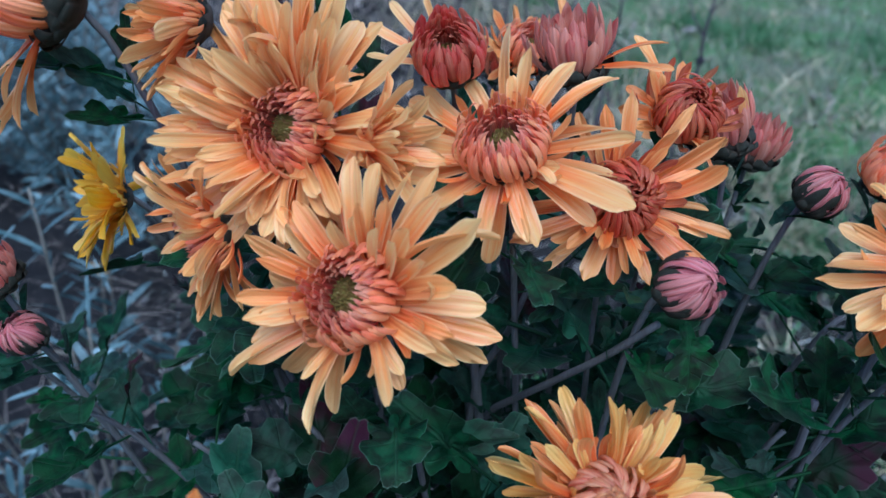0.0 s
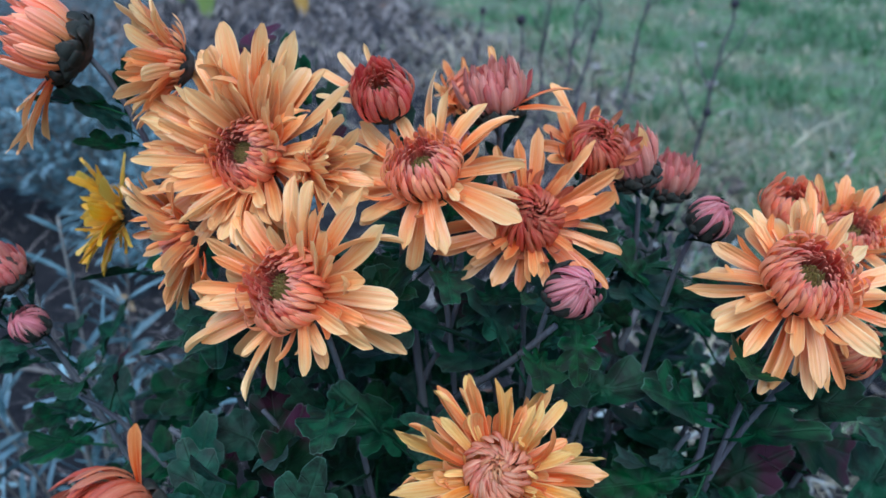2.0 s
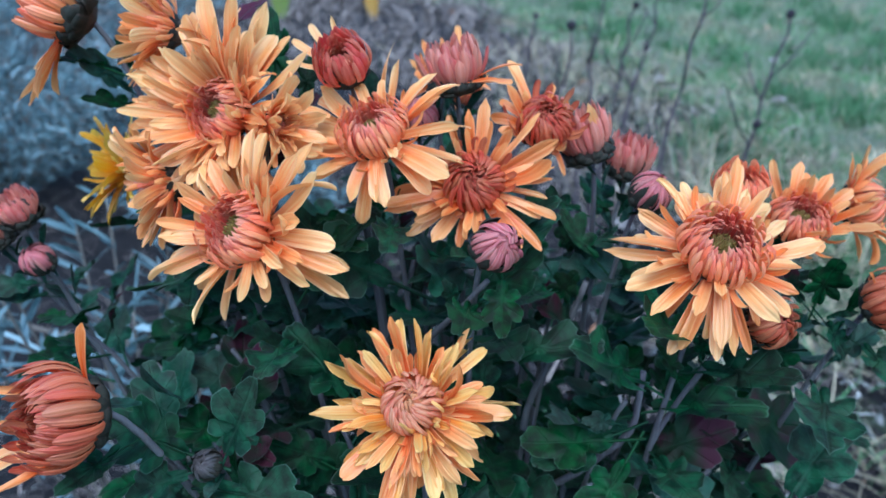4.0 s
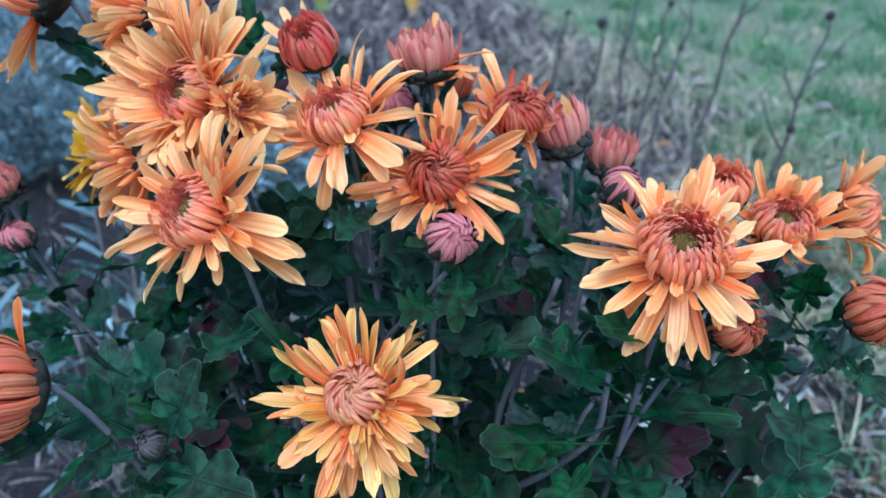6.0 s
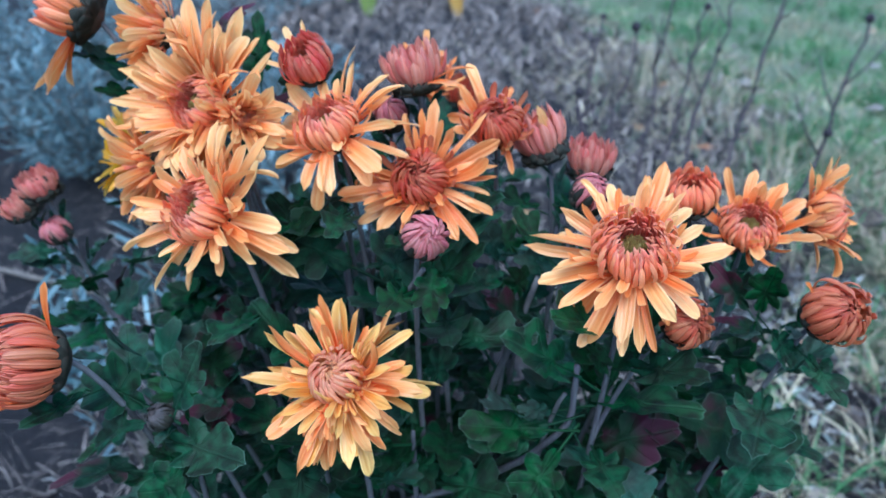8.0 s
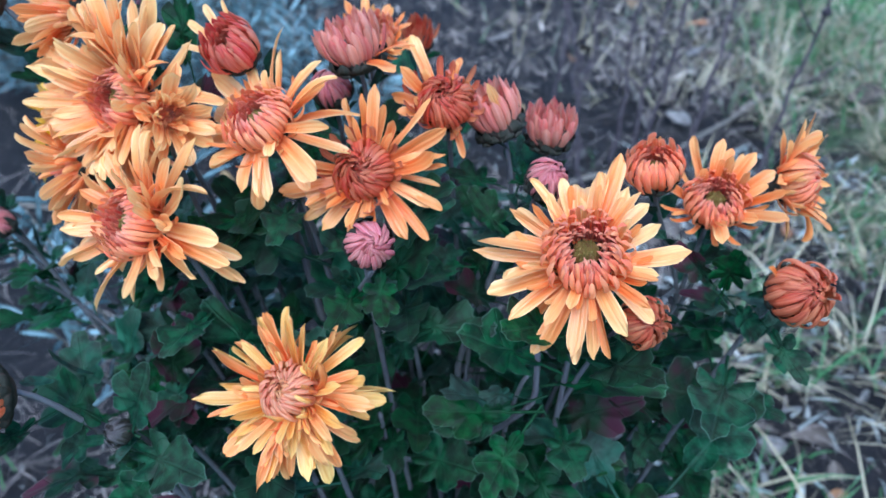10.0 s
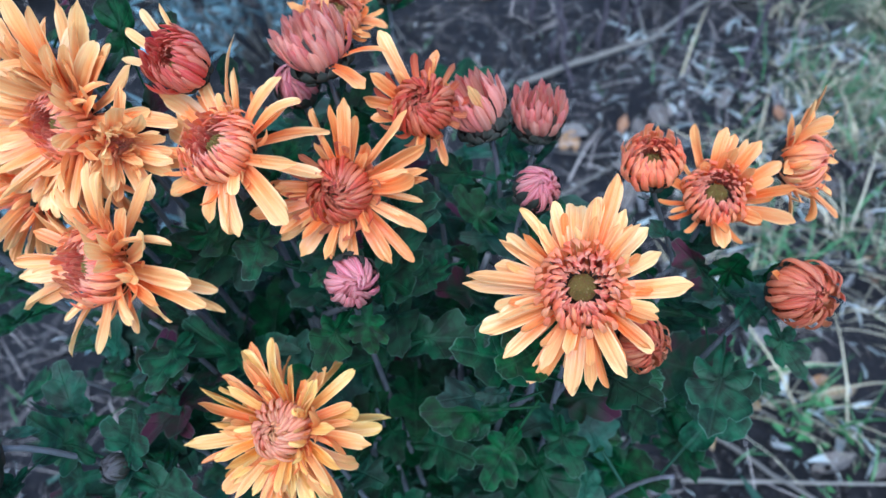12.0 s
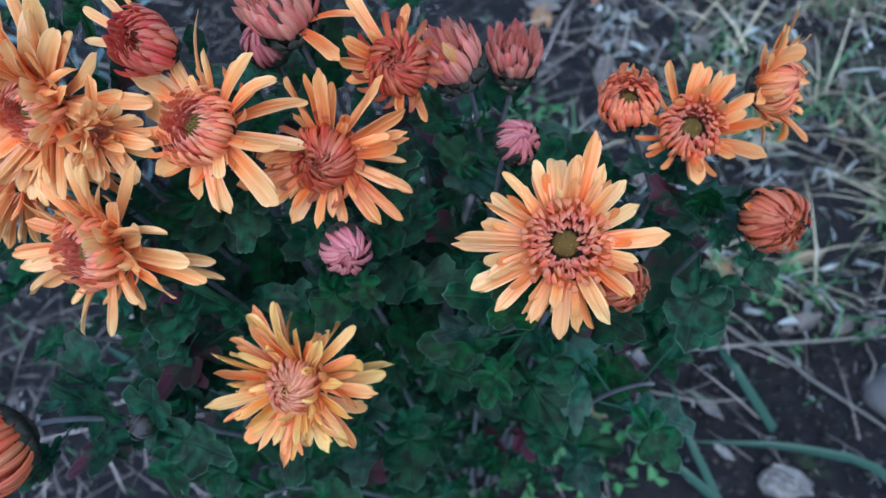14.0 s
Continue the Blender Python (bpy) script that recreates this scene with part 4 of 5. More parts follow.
HEADS = {
    "F1": ((-0.028, 0.163, 0.712), (-0.34, -0.70, 0.63), 0.0157, 0.043),
    "F2": ((0.020, 0.204, 0.746), (-0.2, -0.45, 0.87), 0.0150, 0.042),
    "F3": ((0.064, 0.209, 0.721), (0.02, -0.78, 0.62), 0.0140, 0.036),
    "F4": ((0.164, 0.180, 0.714), (0.0, -0.54, 0.84), 0.0162, 0.042),
    "F5": ((0.217, 0.255, 0.698), (0.0, -0.45, 0.89), 0.0142, 0.032),
    "F6": ((0.260, 0.284, 0.694), (0.85, -0.35, 0.35), 0.0135, 0.030),
    "F8": ((0.051, 0.1345, 0.658), (-0.05, -0.56, 0.83), 0.0128, 0.040),
    "F10": ((-0.051, 0.205, 0.748), (-0.26, -0.82, 0.5), 0.0150, 0.044),
    "F10b": ((-0.018, 0.200, 0.744), (0.80, -0.50, 0.3), 0.0062, 0.022),
    "F11": ((0.093, 0.244, 0.741), (0.1, -0.6, 0.78), 0.0135, 0.026),
    "F14": ((-0.091, 0.232, 0.777), (-0.86, -0.44, 0.26), 0.0120, 0.030),
    "F15": ((-0.082, 0.195, 0.712), (-0.82, -0.48, -0.2), 0.0125, 0.032),
    "yellow": ((-0.145, 0.258, 0.697), (-0.8, -0.5, 0.25), 0.0095, 0.030),
    "left": ((-0.064, 0.091, 0.669), (-0.45, -0.8, 0.4), 0.0165, 0.022),
    "top": ((-0.130, 0.222, 0.788), (-0.78, -0.36, 0.52), 0.0160, 0.018),
    "red_cup": ((0.003, 0.224, 0.767), (-0.12, -0.58, 0.8), 0.0118, 0.015),
    "back_cup": ((0.048, 0.252, 0.762), (-0.15, -0.12, 0.97), 0.0135, 0.016),
    "rose_cup": ((0.112, 0.262, 0.728), (-0.35, -0.1, 0.92), 0.0128, 0.015),
    "rose_bud": ((0.137, 0.282, 0.713), (0.05, -0.1, 0.99), 0.0118, 0.014),
    "red_ball": ((0.188, 0.260, 0.708), (-0.1, -0.35, 0.93), 0.0126, 0.015),
    "ball": ((0.256, 0.226, 0.671), (0.28, -0.64, 0.62), 0.0146, 0.016),
    "under": ((0.190, 0.184, 0.678), (0.35, -0.55, 0.55), 0.0105, 0.011),
    "pink1": ((0.079, 0.176, 0.706), (0.5, -0.66, 0.55), 0.0100, 0.013),
    "pink2": ((0.143, 0.230, 0.713), (0.45, -0.4, 0.8), 0.0092, 0.011),
    "pink_l": ((-0.173, 0.214, 0.690), (-0.1, -0.3, 0.95), 0.0112, 0.013),
    "pink_s": ((-0.166, 0.212, 0.661), (-0.15, -0.4, 0.9), 0.0082, 0.010),
    "pink_ll": ((-0.196, 0.218, 0.672), (-0.3, -0.3, 0.9), 0.0105, 0.012),
    "tiny": ((-0.028, 0.118, 0.629), (-0.2, -0.6, 0.75), 0.0058, 0.007),
    "back1": ((0.040, 0.300, 0.752), (0.3, -0.4, 0.86), 0.013, 0.022),
    "back2": ((0.033, 0.398, 0.716), (0.2, -0.4, 0.9), 0.010, 0.015),
    "behind_f2": ((0.030, 0.262, 0.735), (0.1, -0.4, 0.9), 0.010, 0.011),
}
for _h, _n, _s, _r in HEADS.values():
    _n = Vector(_n).normalized()
    HEAD_SPHERES.append((Vector(_h) - _n * 0.5 * _s, _n, _r))


def bloom(key, **more):
    h, n, s, r = HEADS[key]
    return lambda ob: flower_head(ob, h, n, s, **more)


def cup(key, skin, **more):
    h, n, s, r = HEADS[key]
    return lambda ob: cup_head(ob, h, n, s, skin, **more)


def globe(key, skin, **more):
    h, n, s, r = HEADS[key]
    return lambda ob: globe_head(ob, h, n, s, skin, **more)


def bud(key, **more):
    h, n, s, r = HEADS[key]
    return lambda ob: bud_head(ob, h, n, s, **more)


front = shoot((0.045, 0.225), [bloom("F8", seed=8, back=14, sag=8, closed=True, ray_skin="petal_apricot", heart_skin="petal_faded", fill_skin="petal_orange", shag=2.6, slim=0.84, fill=90, lift=6, droop=-24, rays=(
    (-170, 34), (-157, 41), (-135, 36), (-126, 39), (-114, 33), (-102, 38), (-90, 40), (-81, 39), (-72, 40), (-58, 42), (-47, 39), (-30, 34), (-16, 35), (3, 41), (19, 43), (39, 34),
    (54, 30), (69, 26), (85, 31), (117, 37), (130, 37), (144, 34), (157, 36), (173, 38)))],
    "fading apricot chrysanthemum with a brownish heart and shaggy petals", 108)
shoot((0.02, 0.24), [bloom("F1", seed=1, back=14, eye=0.66, slim=1.1, fill=34, lift=10, rays=(
    (-178, 34), (-166, 31), (-152, 30), (-145, 34), (-128, 43), (-98, 29), (-45, 30, -34), (-19, 37, -34), (2, 44, -34), (13, 38, -34), (33, 47), (43, 53), (59, 45), (72, 44), (85, 44), (97, 43), (108, 48),
    (142, 37), (151, 41), (170, 37)))], "orange chrysanthemum in full bloom with a wide brown eye", 101)
centre = shoot((0.055, 0.265), [bloom("F2", seed=2, fill_skin="petal_gold", sag=18, back=30, slim=1.14, fill=14, shag=1.1, lift=2, droop=-20, rays=(
    (-157, 40), (-129, 32), (-90, 30), (-58, 35), (-25, 38), (-16, 46), (5, 41), (44, 42), (62, 37), (84, 34), (103, 46), (134, 30), (156, 44), (170, 36), (-172, 38)))],
    "golden chrysanthemum with drooping outer petals and a coral heart", 102)
shoot((0.085, 0.27), [bloom("F3", seed=3, closed=True, ray_skin="petal_orange", heart_skin="petal_red", fill=22, lift=12, rays=(
    (-178, 27), (-154, 30), (-135, 30), (-119, 30), (-95, 28), (-75, 30), (-53, 35), (-38, 41), (-20, 32), (5, 39), (17, 36), (29, 40), (49, 42), (62, 36), (79, 32), (100, 33), (114, 35)))],
    "orange chrysanthemum with a dark rust-red rolled heart", 103)
right = shoot((0.12, 0.25), [bloom("F4", seed=4, sag=22, back=2, fill=22, lift=8, rays=(
    (-173, 44), (-160, 36), (-147, 39), (-133, 37), (-113, 43), (-102, 39), (-93, 37), (-85, 40), (-75, 38), (-57, 33), (-32, 36), (-9, 27), (5, 37), (25, 29), (50, 32), (61, 33), (80, 35),
    (92, 33), (105, 37), (118, 34), (131, 37), (154, 34), (170, 34))), globe("under", "petal_rust", seed=17)],
    "large orange chrysanthemum with a small red bud below", 104, purple=0.12)
shoot((0.14, 0.275), [bloom("F5", seed=5, ray_skin="petal_orange", fill=9, lift=36, droop=14, rays=(
    (-84, 28), (-27, 37), (12, 26), (38, 31), (60, 29), (74, 30), (85, 28), (96, 29), (116, 36), (164, 24), (-150, 22))), globe("red_ball", "petal_coral", seed=18, pitted=True, rays=((100, 12, 60), (30, 10, 70)))],
    "half-opened orange chrysanthemum beside a round red bud", 105, purple=0.25)
shoot((0.15, 0.295), [bloom("F6", seed=6, closed=True, ray_skin="petal_orange", fill=16, lift=24, droop=12, rays=((20, 31), (48, 36), (80, 30), (110, 26), (-20, 27), (-60, 33), (-85, 34), (-120, 27), (150, 24), (-160, 24)))],
    "orange chrysanthemum turned sideways on its stalk", 106, leaves=9)
ball = shoot((0.13, 0.255), [globe("ball", "petal_rust", seed=7, rays=((140, 17, 55),))], "rust-orange half-open chrysanthemum ball on a side stalk", 107, purple=0.25)
shoot((0.0, 0.275), [bloom("F10", seed=10, fill_skin="petal_gold", shag=1.7, back=16, fill=120, lift=14, rays=(
    (-168, 44), (-154, 35), (-150, 28), (-120, 33), (-99, 34), (-85, 36), (-70, 40), (-59, 38), (-40, 32), (-8, 38), (12, 44), (36, 52), (52, 47), (67, 42), (76, 48), (86, 52), (98, 46), (114, 44), (128, 46),
    (142, 54), (158, 48), (167, 43), (177, 42)))], "large shaggy orange chrysanthemum with a dark eye", 110, leaves=12)
shoot((0.02, 0.28), [bloom("F10b", seed=20, shag=1.6, fill=40, fill_skin="petal_gold", slim=1.25, lift=52, droop=30, closed=True, rays=tuple((a, 27) for a in range(-170, 180, 40)))],
      "small crowded orange chrysanthemum pressed against its neighbour", 120, leaves=8)
shoot((0.09, 0.29), [bloom("F11", seed=11, closed=True, ray_skin="petal_orange", heart_skin="petal_red", fill=7, lift=30, droop=5, rays=((120, 36), (150, 24), (172, 26), (-165, 22), (-95, 26), (-60, 24), (75, 22), (20, 20)))],
      "opening orange chrysanthemum with a red heart", 111, leaves=10)
shoot((0.11, 0.30), [cup("rose_cup", "petal_rose", seed=12, height=0.95, rays=((20, 26, 78), (-160, 30, -8), (-140, 26, 0))), cup("rose_bud", "petal_rose", seed=22, height=0.9)],
      "two half-open rose-coloured chrysanthemum buds on a forked stem", 112, leaves=11)
shoot((-0.01, 0.29), [bloom("F14", seed=14, fill=34, lift=46, droop=24, rays=tuple((a, 31) for a in range(-170, 180, 17)))],
      "orange chrysanthemum seen from its scaly back", 114, leaves=12)
shoot((-0.015, 0.265), [bloom("F15", seed=15, fill=32, lift=30, droop=8, rays=tuple((a, 32) for a in range(-175, 180, 17)))],
      "orange chrysanthemum turned away with drooping rays", 115, leaves=10)
shoot((-0.04, 0.28), [bloom("yellow", seed=16, slim=1.2, ray_skin="petal_yellow", heart_skin="petal_yellow", fill=48, lift=26, fill_skin="petal_yellow", rays=tuple((a, 33) for a in range(-170, 180, 24)))],
      "small bright yellow chrysanthemum turned sideways", 116, leaves=9)
left = shoot((0.01, 0.22), [globe("left", "petal_rust", seed=30, pitted=True, rays=((84, 25, 12), (-150, 28, 50), (-120, 30, 56), (-80, 28, 60), (160, 24, 64))), bud("tiny", seed=31, skin="petal_green")],
             "half-open rust-orange chrysanthemum bowing sideways above a tiny bud", 130, leaves=11, thick=0.0019)
tall = shoot((-0.03, 0.29), [cup("top", "petal_coral", seed=32, height=0.85, rays=((-75, 36, 4), (-90, 38, 0), (-105, 36, 8), (-120, 34, 12), (-60, 32, 2), (-140, 30, 16), (-97, 30, -6)), ray_skin="petal_gold")],
      "tall half-open orange chrysanthemum with hanging outer petals", 132, leaves=7)
back = shoot((0.025, 0.285), [globe("red_cup", "petal_crimson", seed=9, pitted=True, tall=1.02, rays=((165, 24, 22), (145, 23, 28), (185, 20, 12), (120, 19, 30)), ray_skin="petal_gold")], "dark red half-open chrysanthemum cup", 109, leaves=9)
shoot((0.055, 0.30), [cup("back_cup", "petal_rose", seed=33, height=0.85, rays=((140, 28, 30), (10, 30, 12), (40, 26, 20)), ray_skin="petal_orange")], "rose-pink half-open chrysanthemum bud with loose rays", 133, leaves=9)
pink = shoot((0.075, 0.25), [bud("pink1", seed=34)], "tight pink chrysanthemum bud in dark bracts", 134, leaves=14)
shoot((0.105, 0.275), [bud("pink2", seed=35)], "small tight pink chrysanthemum bud in dark bracts", 135, leaves=13)
shoot((-0.04, 0.255), [cup("pink_l", "petal_rose", seed=36, height=0.7), bud("pink_s", seed=37), cup("pink_ll", "petal_rose", seed=38, height=0.75)],
      "three dusky pink chrysanthemum buds on a branching stem", 136, leaves=13)
shoot((0.05, 0.32), [bloom("back1", seed=40, fill=12, ray_skin="petal_orange", lift=26, rays=tuple((a, 23) for a in range(-170, 180, 36)))], "pale orange chrysanthemum at the back of the clump", 140, leaves=9)
shoot((0.04, 0.34), [cup("back2", "petal_red", seed=41)], "small red chrysanthemum bud at the back of the clump", 141, leaves=9)
shoot((0.04, 0.30), [bud("behind_f2", seed=42)], "small rose chrysanthemum bud half hidden among petals", 142, leaves=8)


# ---- foliage shoots without flowers ----
def leafy_shoot(root, top, seed, leaves, size=(0.035, 0.06), purple=0.07, low=0.25):
    rnd = random.Random(seed)
    ob = tagged(new("leafy_shoot", None), "leafy green chrysanthemum shoot without a flower", "plant", "flowerless shoots in the clump")
    ob.location = (*root, 0)
    end = Vector(top) - ob.location
    pts = bent((0, 0, -0.02), (end.x * 0.3, end.y * 0.3, end.z), end, Vector((end.x, end.y, 0.12)), 22)
    child("stem", tube_mesh("stem", pts, [0.0023 * (1.2 - 0.75 * i / 22) for i in range(23)], STEM), ob)
    turn = rnd.uniform(0, 360)
    for k in range(leaves):
        f = 22 * (low + (0.97 - low) * (k + rnd.random()) / leaves)
        i = min(int(f), 21)
        turn += 137.5 + rnd.uniform(-25, 25)
        add_leaf(ob, pts[i].lerp(pts[i + 1], f - i), (pts[i + 1] - pts[i]).normalized(), turn, rnd.uniform(*size), rnd, purple)
    return ob


_rnd = random.Random(77)
for _k in range(30):
    _a, _q = _k * 2.399, 0.03 + 0.16 * math.sqrt((_k + 0.5) / 30)
    if math.sin(_a) * _q < -0.09 and math.cos(_a) > -0.2:
        continue
    leafy_shoot((0.055 + 0.3 * _q * math.cos(_a), 0.25 + 0.3 * _q * math.sin(_a)),
                (0.06 + 0.98 * _q * math.cos(_a), 0.245 + 0.75 * _q * math.sin(_a), _rnd.uniform(0.58, 0.67) - 0.5 * max(_q - 0.10, 0) - 0.35 * max(-_q * math.sin(_a) - 0.03, 0)), 300 + _k, 15)
for _k, _p in enumerate(((-0.15, 0.21, 0.62), (-0.19, 0.26, 0.60), (-0.11, 0.17, 0.60), (-0.09, 0.24, 0.66), (-0.13, 0.29, 0.64), (0.18, 0.25, 0.64), (0.21, 0.27, 0.63), (-0.05, 0.17, 0.60))):
    leafy_shoot((0.03 + 0.25 * _p[0], 0.26), _p, 360 + _k, 13, (0.028, 0.05), 0.08, 0.45)

# leaves that stand clear of the mass
placed_leaf(left, (-0.022, 0.120, 0.628), (-0.008, 0.127, 0.662), (-0.2, -1, 0.3), LEAVES[0], 1.1)
placed_leaf(left, (-0.030, 0.121, 0.628), (-0.074, 0.122, 0.642), (0.05, -0.75, 0.8), LEAVES[1], 1.1)
placed_leaf(left, (-0.030, 0.117, 0.627), (-0.064, 0.108, 0.615), (0, -0.6, 1), LEAVES[2], 0.9)
placed_leaf(left, (-0.015, 0.122, 0.612), (-0.030, 0.092, 0.590), (0, -0.7, 1), LEAVES[3], 1.1)
placed_leaf(front, (0.016, 0.182, 0.615), (-0.010, 0.172, 0.652), (-0.1, -1, 0.3), LEAVES[4], 1.1)
placed_leaf(ball, (0.190, 0.245, 0.586), (0.256, 0.240, 0.578), (0.1, -0.6, 1), PURPLE_LEAVES[0], 1.15)
placed_leaf(right, (0.150, 0.215, 0.572), (0.192, 0.212, 0.598), (0.1, -0.7, 1), PURPLE_LEAVES[1], 1.1)
placed_leaf(right, (0.140, 0.192, 0.602), (0.096, 0.182, 0.600), (0, -0.6, 1), LEAVES[5], 1.1)
placed_leaf(right, (0.145, 0.190, 0.598), (0.125, 0.160, 0.575), (0, -0.7, 1), LEAVES[6], 1.1)
placed_leaf(ball, (0.226, 0.238, 0.655), (0.226, 0.231, 0.686), (-0.3, -1, 0.4), LEAVES[7], 1.0)
placed_leaf(ball, (0.224, 0.238, 0.655), (0.203, 0.241, 0.678), (-0.3, -1, 0.4), PURPLE_LEAVES[2], 0.8)
placed_leaf(ball, (0.230, 0.238, 0.652), (0.250, 0.238, 0.632), (0.2, -0.8, 0.8), LEAVES[8], 1.0)
placed_leaf(centre, (0.032, 0.216, 0.660), (-0.018, 0.204, 0.688), (0, -0.8, 0.7), LEAVES[0], 1.1)
placed_leaf(front, (0.080, 0.182, 0.692), (0.083, 0.166, 0.672), (0, -0.8, 0.7), LEAVES[2], 1.2)
placed_leaf(centre, (-0.001, 0.240, 0.646), (-0.023, 0.228, 0.688), (0, -0.75, 0.65), LEAVES[3], 1.0)
placed_leaf(centre, (0.011, 0.225, 0.691), (-0.010, 0.218, 0.694), (0.1, -0.8, 0.6), LEAVES[6], 0.8)
placed_leaf(pink, (0.060, 0.192, 0.666), (0.056, 0.186, 0.683), (0.3, -0.75, 0.5), PALE_LEAVES[0], 0.8)
placed_leaf(pink, (0.065, 0.205, 0.657), (0.090, 0.200, 0.690), (0, -0.8, 0.6), LEAVES[1], 1.0)
placed_leaf(pink, (0.068, 0.190, 0.670), (0.083, 0.184, 0.681), (-0.2, -0.6, 0.8), PALE_LEAVES[2], 0.6)
placed_leaf(right, (0.103, 0.245, 0.640), (0.113, 0.238, 0.666), (-0.2, -0.85, 0.5), LEAVES[7], 1.0)
placed_leaf(right, (0.103, 0.245, 0.657), (0.081, 0.236, 0.655), (0, -0.6, 0.8), PALE_LEAVES[1], 1.0)
placed_leaf(right, (0.094, 0.262, 0.650), (0.084, 0.262, 0.680), (0.2, -0.8, 0.5), PALE_LEAVES[3], 0.8)
placed_leaf(right, (0.112, 0.270, 0.658), (0.105, 0.268, 0.679), (0, -0.85, 0.5), LEAVES[8], 1.0)
placed_leaf(right, (0.131, 0.250, 0.659), (0.108, 0.240, 0.669), (0, -0.6, 0.8), PALE_LEAVES[2], 0.9)
placed_leaf(front, (-0.027, 0.200, 0.614), (-0.034, 0.190, 0.642), (0, -0.85, 0.5), LEAVES[4], 1.1)
placed_leaf(front, (-0.031, 0.205, 0.607), (-0.048, 0.196, 0.601), (0, -0.7, 0.7), LEAVES[2], 0.9)
placed_leaf(right, (0.142, 0.196, 0.605), (0.102, 0.180, 0.592), (0, -0.6, 0.8), LEAVES[5], 0.9)
placed_leaf(right, (0.139, 0.196, 0.608), (0.121, 0.190, 0.614), (-0.2, -0.8, 0.6), PALE_LEAVES[0], 0.9)
placed_leaf(right, (0.162, 0.200, 0.632), (0.150, 0.192, 0.656), (0.4, -0.7, 0.5), LEAVES[0], 0.6)
placed_leaf(front, (-0.027, 0.170, 0.611), (-0.044, 0.155, 0.592), (0, -0.7, 0.7), PALE_LEAVES[3], 1.0)
placed_leaf(left, (-0.031, 0.135, 0.588), (-0.057, 0.120, 0.579), (0, -0.6, 0.8), LEAVES[5], 0.9)
placed_leaf(tall, (-0.110, 0.245, 0.740), (-0.127, 0.225, 0.768), (0.3, -0.8, 0.5), PALE_LEAVES[2], 0.55)
placed_leaf(tall, (-0.111, 0.250, 0.734), (-0.131, 0.232, 0.744), (0, -0.7, 0.7), LEAVES[8], 0.6)
placed_leaf(tall, (-0.113, 0.243, 0.747), (-0.110, 0.243, 0.776), (0.2, -0.9, 0.4), LEAVES[7], 0.55)
placed_leaf(back, (-0.039, 0.250, 0.741), (-0.040, 0.250, 0.781), (0.1, -0.9, 0.4), LEAVES[6], 0.8)
placed_leaf(back, (-0.032, 0.262, 0.735), (-0.026, 0.262, 0.761), (-0.1, -0.9, 0.4), LEAVES[3], 0.9)

# branches that show between the leaves
placed_stem(centre, ((0.015, 0.235, 0.612), (0.011, 0.235, 0.659), (0.009, 0.228, 0.689), (0.010, 0.222, 0.705)), 0.0021)
placed_stem(centre, ((0.015, 0.235, 0.618), (0.028, 0.232, 0.645), (0.034, 0.225, 0.671)), 0.0016)
placed_stem(pink, ((0.019, 0.240, 0.591), (0.040, 0.215, 0.629), (0.060, 0.196, 0.661), (0.074, 0.186, 0.684)), 0.0016)
placed_stem(right, ((0.094, 0.245, 0.574), (0.109, 0.240, 0.622), (0.119, 0.240, 0.659)), 0.0020)
placed_stem(right, ((0.048, 0.210, 0.507), (0.084, 0.210, 0.529), (0.123, 0.205, 0.566), (0.146, 0.200, 0.601), (0.146, 0.200, 0.636)), 0.0019)
placed_stem(ball, ((0.183, 0.240, 0.561), (0.188, 0.240, 0.590), (0.195, 0.240, 0.620), (0.202, 0.240, 0.646)), 0.0017)


# ---- silver-leaved bush beside the clump ----
def silver_bush(x, y, radius, height, count, seed, label, first=2):
    rnd = random.Random(seed)
    ob = tagged(new("silver_bush", None), label, "bush", "silver bushes")
    ob.location = (x, y, 0)
    verts, faces = [], []

    def leaf(p, way, length, w):
        side = way.orthogonal().normalized()
        side = Matrix.Rotation(rnd.uniform(0, 6.28), 3, way) @ side * w / 2
        s = len(verts)
        droop = Vector((0, 0, -0.18 * length))
        for q, g in ((0, 0.5), (0.4, 1.0), (0.8, 0.8), (1.0, 0.15)):
            c = p + way * length * q + droop * q * q
            verts.extend((c - side * g, c + side * g))
        for k in range(3):
            faces.append((s + 2 * k, s + 2 * k + 1, s + 2 * k + 3, s + 2 * k + 2))

    for k in range(count):
        a, q = rnd.uniform(0, 6.283), math.sqrt(rnd.random())
        root = Vector((0.25 * radius * q * math.cos(a), 0.25 * radius * q * math.sin(a), 0))
        top = Vector((radius * q * math.cos(a), radius * q * math.sin(a), height * (1 - 0.45 * q * q) * rnd.uniform(0.75, 1.08)))
        pts = bent(root, Vector((top.x * 0.6, top.y * 0.6, top.z)), top, Vector((top.x * 0.4, top.y * 0.4, top.z * 0.5)), 9)
        child("stem", tube_mesh("stem", pts, [0.0022 - 0.0001 * i for i in range(10)], TWIG, 5), ob)
        for i in range(first, 10):
            for j in range(4):
                s = (j + rnd.random()) / 4
                p = pts[i - 1].lerp(pts[i], s)
                way = (pts[i] - pts[i - 1]).normalized()
                out = Matrix.Rotation(rnd.uniform(0, 6.283), 3, way) @ way.orthogonal().normalized()
                leaf(p, (out * rnd.uniform(0.6, 1.0) + way * 0.75).normalized(), rnd.uniform(0.035, 0.075), rnd.uniform(0.005, 0.009))
    child("foliage", raw_mesh("foliage", verts, faces, SILVER), ob)["kind"] = "stuff"
    return ob


